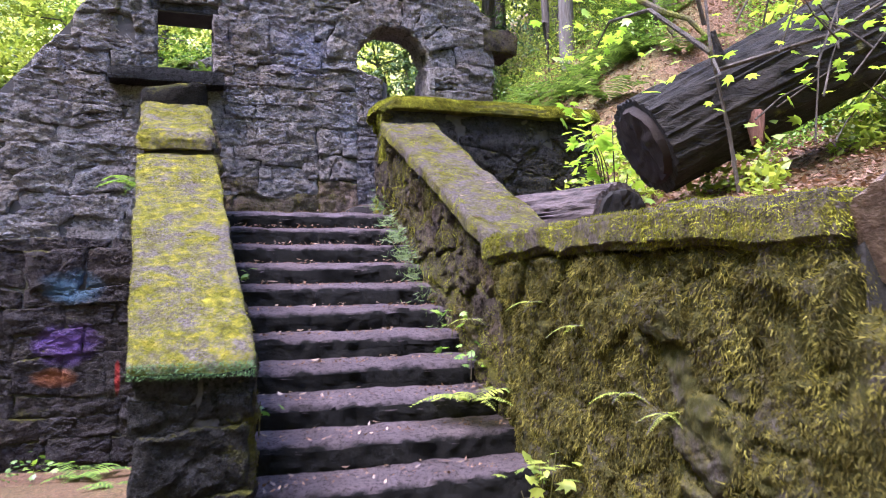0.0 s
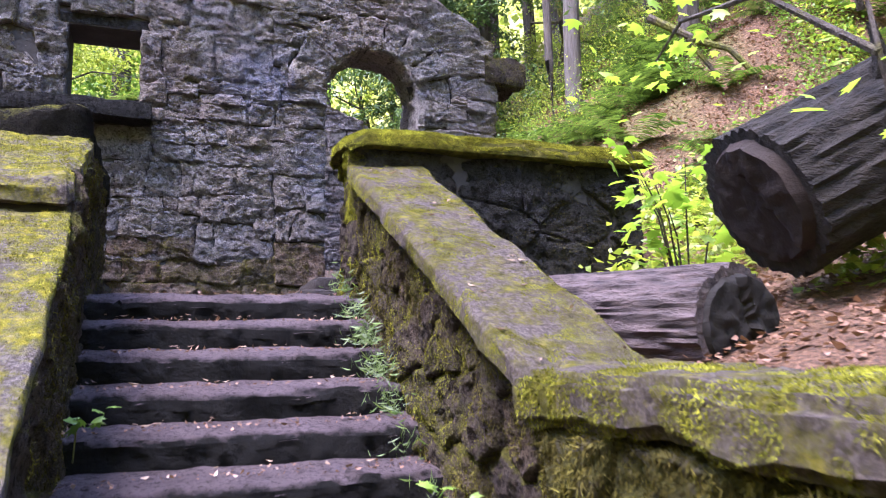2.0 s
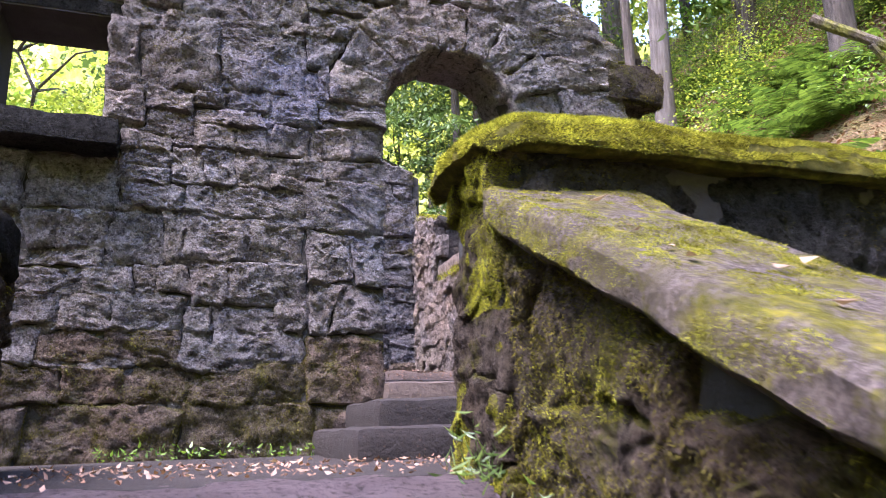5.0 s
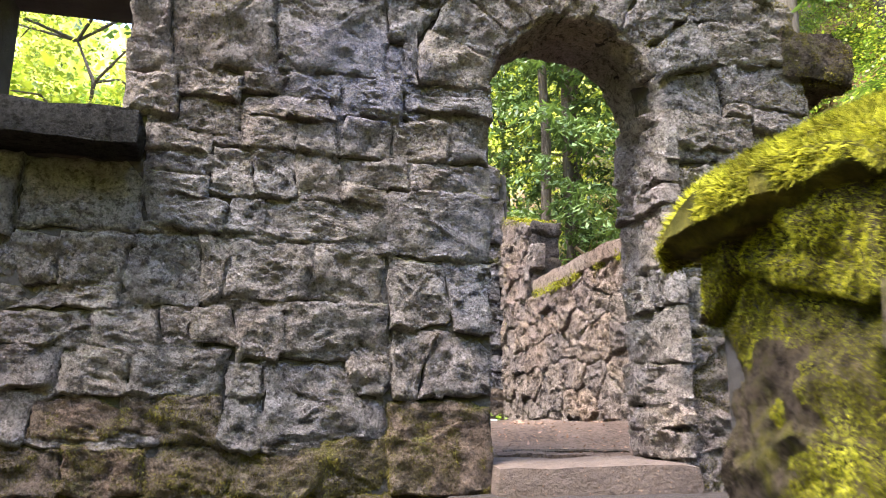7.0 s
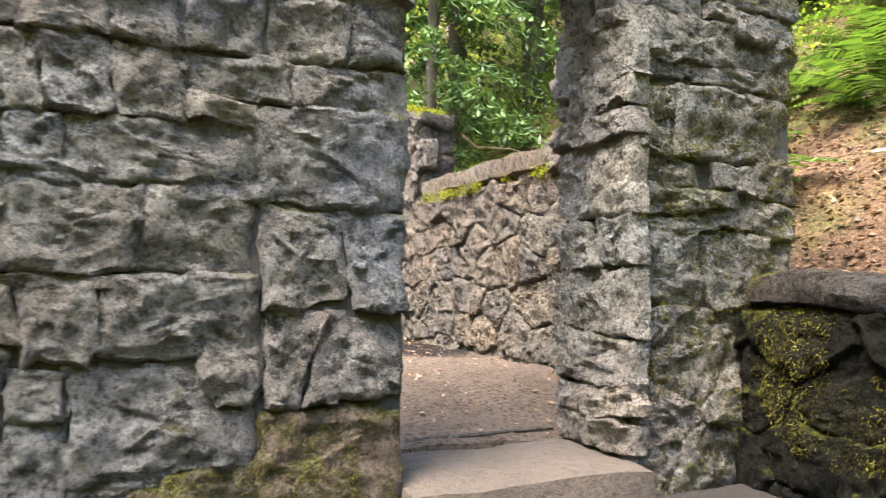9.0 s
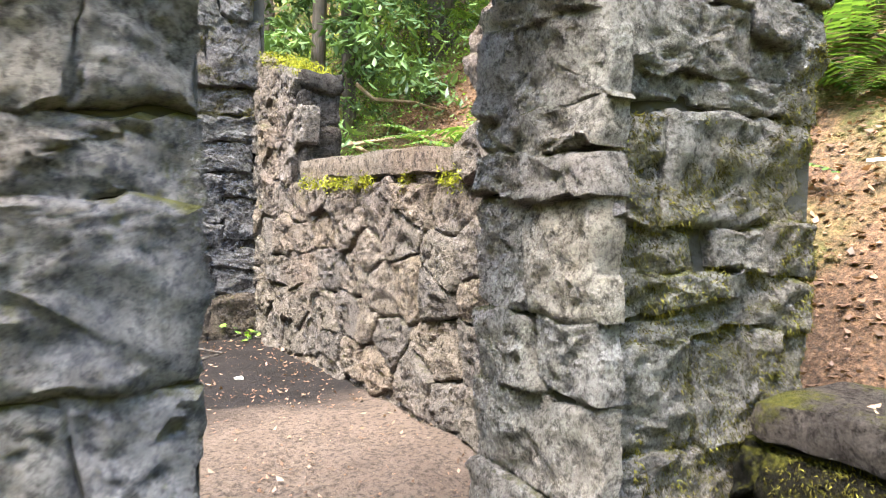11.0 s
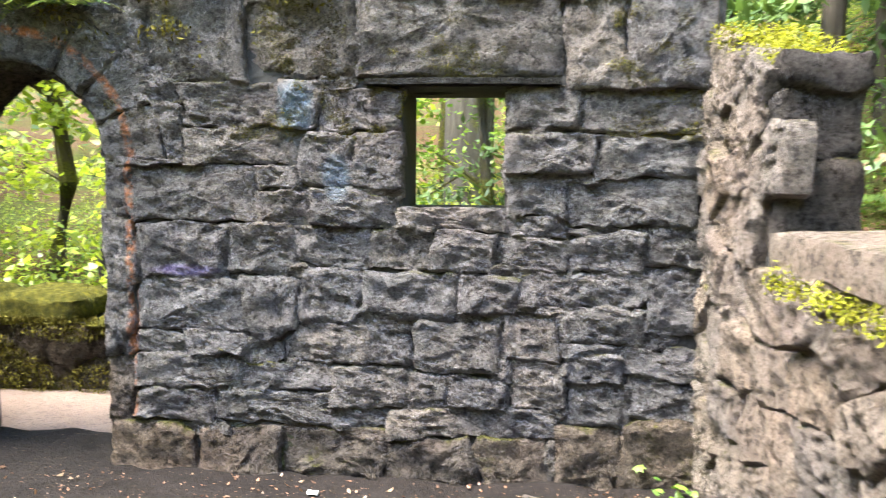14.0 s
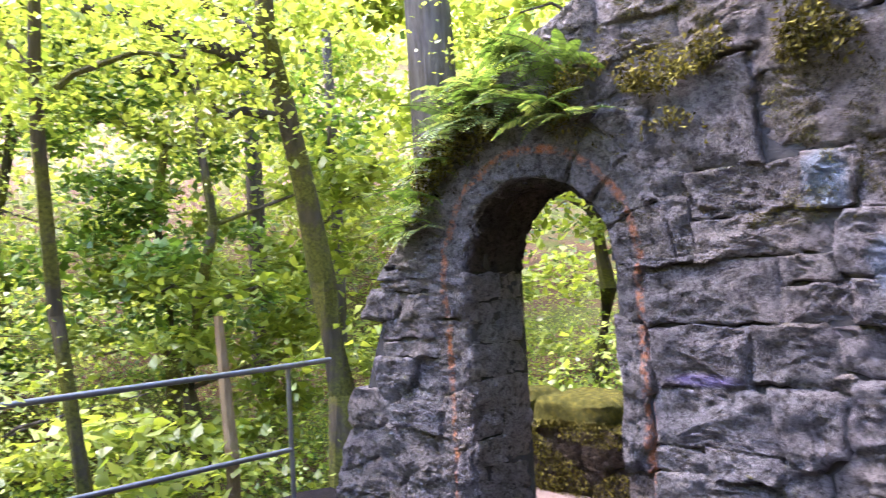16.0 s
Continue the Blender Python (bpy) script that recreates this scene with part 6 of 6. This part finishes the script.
def skin(things, n, seed):
    """Random points spread evenly over the faces of meshes, with the normals there."""
    tris = []
    for ob in things:
        data = ob.data
        data.calc_loop_triangles()
        co = np.empty(len(data.vertices) * 3)
        data.vertices.foreach_get("co", co)
        ix = np.empty(len(data.loop_triangles) * 3, np.int32)
        data.loop_triangles.foreach_get("vertices", ix)
        at = np.array(ob.location) + (np.array(ob.parent.location) if ob.parent else 0.0)
        tris.append((co.reshape(-1, 3) + at)[ix].reshape(-1, 3, 3))
    t = np.concatenate(tris)
    cross = np.cross(t[:, 1] - t[:, 0], t[:, 2] - t[:, 0])
    size = np.linalg.norm(cross, axis=1) + 1e-12
    rs = np.random.RandomState(seed)
    k = rs.choice(len(t), n, p=size / size.sum())
    u, v = rs.uniform(0, 1, (2, n, 1))
    over = u + v > 1
    u, v = np.where(over, 1 - u, u), np.where(over, 1 - v, v)
    return t[k, 0] + u * (t[k, 1] - t[k, 0]) + v * (t[k, 2] - t[k, 0]), cross[k] / size[k][:, None]


def moss_on(things, n, seed, label, keep=None, mat=None, size=(0.006, 0.016), narrow=0.25, out=0.6, hang=0.6, name="moss"):
    """Moss blades that grow out of the faces of things and bend down; keep(points, normals) gives a mask."""
    p, nrm = skin(things, n, seed)
    if keep is not None:
        ok = keep(p, nrm)
        p, nrm = p[ok], nrm[ok]
    rs = np.random.RandomState(seed + 1)
    m = len(p)
    ln = rs.uniform(size[0], size[1], m)[:, None] * (0.6 + 0.8 * blotch(p, 9, seed))[:, None]
    d = nrm * out + rs.normal(0, 0.45, (m, 3))
    d[:, 2] -= hang * np.clip(1 - nrm[:, 2], 0, 1)
    d /= np.linalg.norm(d, axis=1)[:, None] + 1e-9
    side = np.cross(d, rs.normal(0, 1, (m, 3)))
    side /= np.linalg.norm(side, axis=1)[:, None] + 1e-9
    v = np.stack([p + side * ln * narrow * 0.5, p + d * ln, p - side * ln * narrow * 0.5], 1).reshape(-1, 3)
    f = np.arange(m * 3).astype(np.int32)
    data = bpy.data.meshes.new(name)
    data.vertices.add(len(v))
    data.vertices.foreach_set("co", v.ravel())
    data.loops.add(m * 3)
    data.loops.foreach_set("vertex_index", f)
    data.polygons.add(m)
    data.polygons.foreach_set("loop_start", (np.arange(m) * 3).astype(np.int32))
    data.polygons.foreach_set("loop_total", np.full(m, 3, np.int32))
    data.update(calc_edges=True)
    data.materials.append(mat or LEAF_MOSS)
    tagged(new(name, data), label, "moss", "", "stuff")


def pieces(wall, material):
    return [c for c in bpy.data.objects[wall].children if c.data.materials[0] == material]


def grow_moss():
    rs = np.random.RandomState(15)
    two = lambda p, a, b, s: 0.62 * blotch(p, a, s) + 0.38 * blotch(p, b, s + 3)
    moss_on(pieces("stair_wall_right", MOSS_WALL) + [LEDGE], 340000, 1, "curtain of olive hanging moss on the rubble wall",
            lambda p, n: (p[:, 0] < 2.2) & (two(p, 3.2, 11, 1) > 0.33), None, (0.010, 0.032), 0.2, 0.5, 0.9, "hanging_moss")
    moss_on(pieces("stair_wall_right", STONE_MOSSY), 220000, 2, "patches of moss on the stones of the stair wall",
            lambda p, n: two(p, 3.5, 13, 2) + 0.10 * n[:, 2] > 0.46, None, (0.006, 0.016), 0.22, 0.6, 0.8)
    moss_on(pieces("stair_wall_right", STONE_MOSSY), 260000, 21, "yellow-green moss on the lit stones of the stair wall",
            lambda p, n: two(p, 3.8, 12, 22) + 0.12 * n[:, 2] > 0.54, LEAF_MOSS_BRIGHT, (0.004, 0.011), 0.25, 0.6, 0.8)
    moss_on(COPING["landing"], 400000, 3, "thick bright moss cushion on the landing wall",
            lambda p, n: (n[:, 2] > -0.2) & ((n[:, 2] > 0.45) | (two(p, 5, 17, 3) > 0.47)), LEAF_MOSS_BRIGHT, (0.007, 0.017), 0.2, 0.8, 0.5, "moss_cushion")
    moss_on(COPING["level"], 110000, 4, "moss spilling over the level coping",
            lambda p, n: (n[:, 2] > -0.4) & (two(p, 4, 14, 4) + 0.35 * (2.0 - p[:, 0]) - 0.10 * (p[:, 1] - 3) > 0.43), LEAF_MOSS_BRIGHT, (0.006, 0.017), 0.25, 0.6, 0.8)
    moss_on(COPING["left"], 110000, 5, "yellow moss on the sloping coping",
            lambda p, n: (n[:, 2] > 0.3) & (two(p, 4, 16, 5) + 0.25 * (0.1 - p[:, 0]) > 0.47), LEAF_MOSS_BRIGHT, (0.004, 0.011), 0.3, 0.6, 0.4)
    pts = [(rs.uniform(-0.21, 0.35), 3.715 - rs.uniform(0, 0.02), rs.uniform(0.99, 1.06)) for _ in range(2400)]
    moss_tufts("moss", pts, 10, "pale green moss along the lower lip of the coping", (0.005, 0.013), -0.4, LEAF_MINT)
    moss_on(pieces("landing_wall_front", STONE_MOSSY), 320000, 11, "bright moss hanging on the end of the landing wall",
            lambda p, n: two(p, 4, 13, 6) - 0.12 * (p[:, 2] - 2.6) > 0.49, LEAF_MOSS_BRIGHT, (0.003, 0.008), 0.22, 0.6, 0.8)
    moss_on(pieces("landing_wall_front", STONE_DARK), 60000, 16, "thin dark moss on the damp landing parapet",
            lambda p, n: two(p, 4, 15, 16) > 0.50, None, (0.005, 0.014), 0.25, 0.5, 0.8)
    moss_on(pieces("stair_wall_left", STONE_MOSSY), 110000, 17, "dark moss on the inner face of the stair parapet",
            lambda p, n: two(p, 3.2, 12, 17) > 0.47, None, (0.008, 0.022), 0.22, 0.5, 0.9)
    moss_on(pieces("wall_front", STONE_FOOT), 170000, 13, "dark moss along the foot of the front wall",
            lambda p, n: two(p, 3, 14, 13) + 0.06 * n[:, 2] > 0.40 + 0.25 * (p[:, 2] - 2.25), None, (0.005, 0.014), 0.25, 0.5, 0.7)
    moss_on(pieces("wall_front", STONE_FRONT), 700000, 12, "dark moss climbing the pier beside the arch",
            lambda p, n: (p[:, 0] > 3.3) & (p[:, 2] < 5.5) & (two(p, 3, 13, 12) + 0.25 * (p[:, 0] - 3.6) > 0.42 + 0.10 * np.abs(p[:, 2] - 3.2)), None, (0.006, 0.017), 0.25, 0.5, 0.8)
    moss_on(pieces("wall_front", STONE_FRONT) + [bpy.data.objects["loose_stone"]], 700000, 23, "olive moss on the broken top of the front wall",
            lambda p, n: (p[:, 1] < 9.95) & (p[:, 2] > 4.7) & (two(p, 2.6, 12, 23) + 0.10 * n[:, 2] + 0.12 * np.clip(p[:, 0] - 3.3, 0, 1) > 0.60), None, (0.006, 0.018), 0.25, 0.5, 0.8)
    moss_on(pieces("wall_back", STONE_BACK), 600000, 24, "olive moss high on the back wall beside the window",
            lambda p, n: (p[:, 1] < 14.75) & (p[:, 0] > 0.3) & (p[:, 2] > 4.7) & (two(p, 2.2, 12, 24) + 0.09 * np.clip(p[:, 0] - 2.6, 0, 1.5) > 0.60), None, (0.007, 0.02), 0.25, 0.5, 0.8)
    moss_on(pieces("landing_wall_side", STONE_LANDING), 90000, 18, "green moss on the dark side parapet",
            lambda p, n: two(p, 3, 12, 18) > 0.50, None, (0.007, 0.02), 0.22, 0.5, 0.8)
    moss_on(COPING["right"], 260000, 6, "patchy moss on the worn sloping coping",
            lambda p, n: (n[:, 2] > -0.3) & (two(p, 5, 19, 7) + 0.30 * np.maximum(0, 1.9 - p[:, 0]) > 0.50), LEAF_MOSS_BRIGHT, (0.003, 0.008), 0.25, 0.6, 0.5)
    pts = []
    for _ in range(9000):
        x = rs.uniform(-0.9, 1.95)
        z = float(np.interp(x, [-0.9, -0.43, 0.3, 1.1, 1.95], [5.08, 5.49, 5.54, 5.45, 5.6])) + rs.normal(0, 0.1)
        if noise.noise(Vector((x * 2.5, z * 4, 3))) < -0.05:
            continue
        pts.append((x, 14.68 - rs.uniform(0, 0.06), z))
    moss_tufts("moss", pts, 7, "clumps of moss along the broken top of the back wall", (0.02, 0.05), -0.6)
    pts = []
    while len(pts) < 9000:
        x, z = rs.uniform(-3.0, 1.0), rs.uniform(2.7, 3.4)
        if noise.noise(Vector((x * 2.5, z * 4, 8))) < -0.1:
            continue
        pts.append((x, 16.33 - rs.uniform(0, 0.06), z))
    moss_tufts("moss", pts, 9, "thick moss on the face of the low outer wall", (0.015, 0.045))
    pts = []
    for _ in range(3200):
        y = rs.uniform(11.4, 13.5)
        pts.append((3.83 - rs.uniform(0, 0.05) + abs(rs.normal(0, 0.05)), y, 4.14 + rs.normal(0, 0.025)))
    pts = [p for p in pts if noise.noise(Vector((p[1] * 2.5, 0, 5))) > 0.0]
    for _ in range(2500):
        y = rs.uniform(13.7, 14.6)
        pts.append((rs.uniform(3.84, 4.2), y, 4.96 + (y - 13.7) * 0.3 + rs.uniform(-0.06, 0.04)))
    moss_tufts("moss", pts, 8, "vivid yellow moss under the broken sill", (0.012, 0.03), -0.3, LEAF_MOSS_BRIGHT)


grow_moss()


# ---- odds and ends ----
def build_clutter():
    for pts, r in (([(4.8, 16.05, 4.38), (5.18, 15.87, 4.61), (5.7, 15.62, 4.71), (6.49, 15.18, 4.76)], 0.03), ([(5.48, 16.21, 5.34), (5.67, 16.15, 5.18), (6.09, 15.93, 5.15), (6.79, 15.6, 4.93)], 0.025),
                   ([(5.29, 15.98, 4.66), (5.81, 15.34, 4.23), (6.02, 14.9, 3.87)], 0.03), ([(6.56, 10.09, 6.15), (7.05, 9.72, 5.74), (7.33, 9.5, 5.58), (7.8, 9.27, 4.95), (8.11, 9.01, 4.28)], 0.06), ([(6.92, 9.79, 5.78), (7.33, 9.71, 5.26), (7.8, 9.45, 4.63)], 0.035)):
        b = empty("branch", pts[0])
        put_limb(b, "wood", pts, r, r * 0.5, BARK_MOSS if r > 0.032 else BARK_TAN, pts[0], 8, int(r * 1000))
        tagged(b, "bare mossy branch hanging over the bank", "branch")
    for pts in ([(2.97, 14.5, 2.86), (3.2, 14.35, 2.87), (3.4, 14.05, 2.86)], [(2.9, 13.8, 2.86), (3.2, 13.85, 2.87), (3.35, 14.0, 2.86)], [(2.45, 10.38, 2.69), (2.9, 10.40, 2.695), (3.25, 10.44, 2.69)]):
        s = empty("stick", pts[0])
        put_limb(s, "wood", pts, 0.016, 0.008, BARK_DARK, pts[0], 6, 2)
        tagged(s, "thin dark stick lying on the dirt floor", "stick")
    for x, y, z, k, mat, lab in ((1.88, 14.45, 2.86, 0.022, PAPER, "small crumpled yellowed paper on the dirt"), (2.9, 14.3, 2.86, 0.028, PAPER, "flattened pale scrap of paper on the dirt"), (3.25, 13.14, 2.86, 0.025, PAPER, "small pale crumpled scrap on the dirt"), (2.25, 14.0, 2.86, 0.016, PAPER, "pale scrap lying on the dirt")):
        ob = mesh_object("litter", rough_block(-k, k, -k * 0.7, k * 0.7, -k * 0.3, k * 0.3, k * 0.3, 0.03, k * 0.1, x), mat)
        ob.location = (x, y, z)
        tagged(ob, lab, "litter")
    ob = mesh_object("plank", rough_block(-0.28, 0.28, -0.03, 0.03, -0.012, 0.012, 0.14, 0.004, 0.004, 3), PAPER)
    ob.matrix_basis = pose(5.9, 10.35, ground_z(5.9, 10.35) + 0.04, 0, 5, 150)
    tagged(ob, "short pale board lying on the leaf litter", "board")
    stump = empty("rotten_log", (1.96, 1.57, 1.455))
    part("bark", tube([(0, 0, 0), (0.3, 0.09, 0.14), (0.7, 0.2, 0.32), (1.2, 0.35, 0.55)], [0.20, 0.215, 0.22, 0.23], 40, 0.3, 4), BARK_ROT, stump)
    part("cut_end", tube([(-0.012, 0, -0.005), (0.02, 0, 0.01)], [0.17, 0.175], 40, 0.3, 4), HOLLOW_DARK, stump, "rotten end with its hollow painted dark")
    tagged(stump, "rotten reddish-brown log propped behind the wall end", "log")
    low = wall_core("wall_outer", -3.2, 2.0, 2.4, lambda x: 3.36 + 0.12 * noise.noise(Vector((x * 1.5, 0, 0))), face_y(16.4), 0.5, MORTAR)
    tagged(low, "low moss-covered wall behind the ruin", "wall", "", "structure")
    lay_stones(low, rubble_polys(-3.2, 1.0, 2.7, 3.32, random.Random(5), 0.45, 0.3), face_y(16.4), STONE_MOSSY, random.Random(6), 0.06)
    for x in (-2.9, -2.1, -1.3, -0.5, 0.3):
        c = mesh_object("coping", rough_block(x, x + 0.76, 16.3, 16.95, 3.3, 3.56 if x < -1.0 else 3.40, 0.08, 0.05, 0.06, x), MOSS)
        tagged(c, "mossy coping stone of the low outer wall", "coping", "", "structure")
    apron = mesh_object("path", rough_block(-2.6, 1.5, 15.25, 16.4, 2.2, 2.80, 0.25, 0.04, 0.02, 41), DIRT)
    tagged(apron, "pale trodden dirt path behind the back arch", "path", "", "structure")


build_clutter()
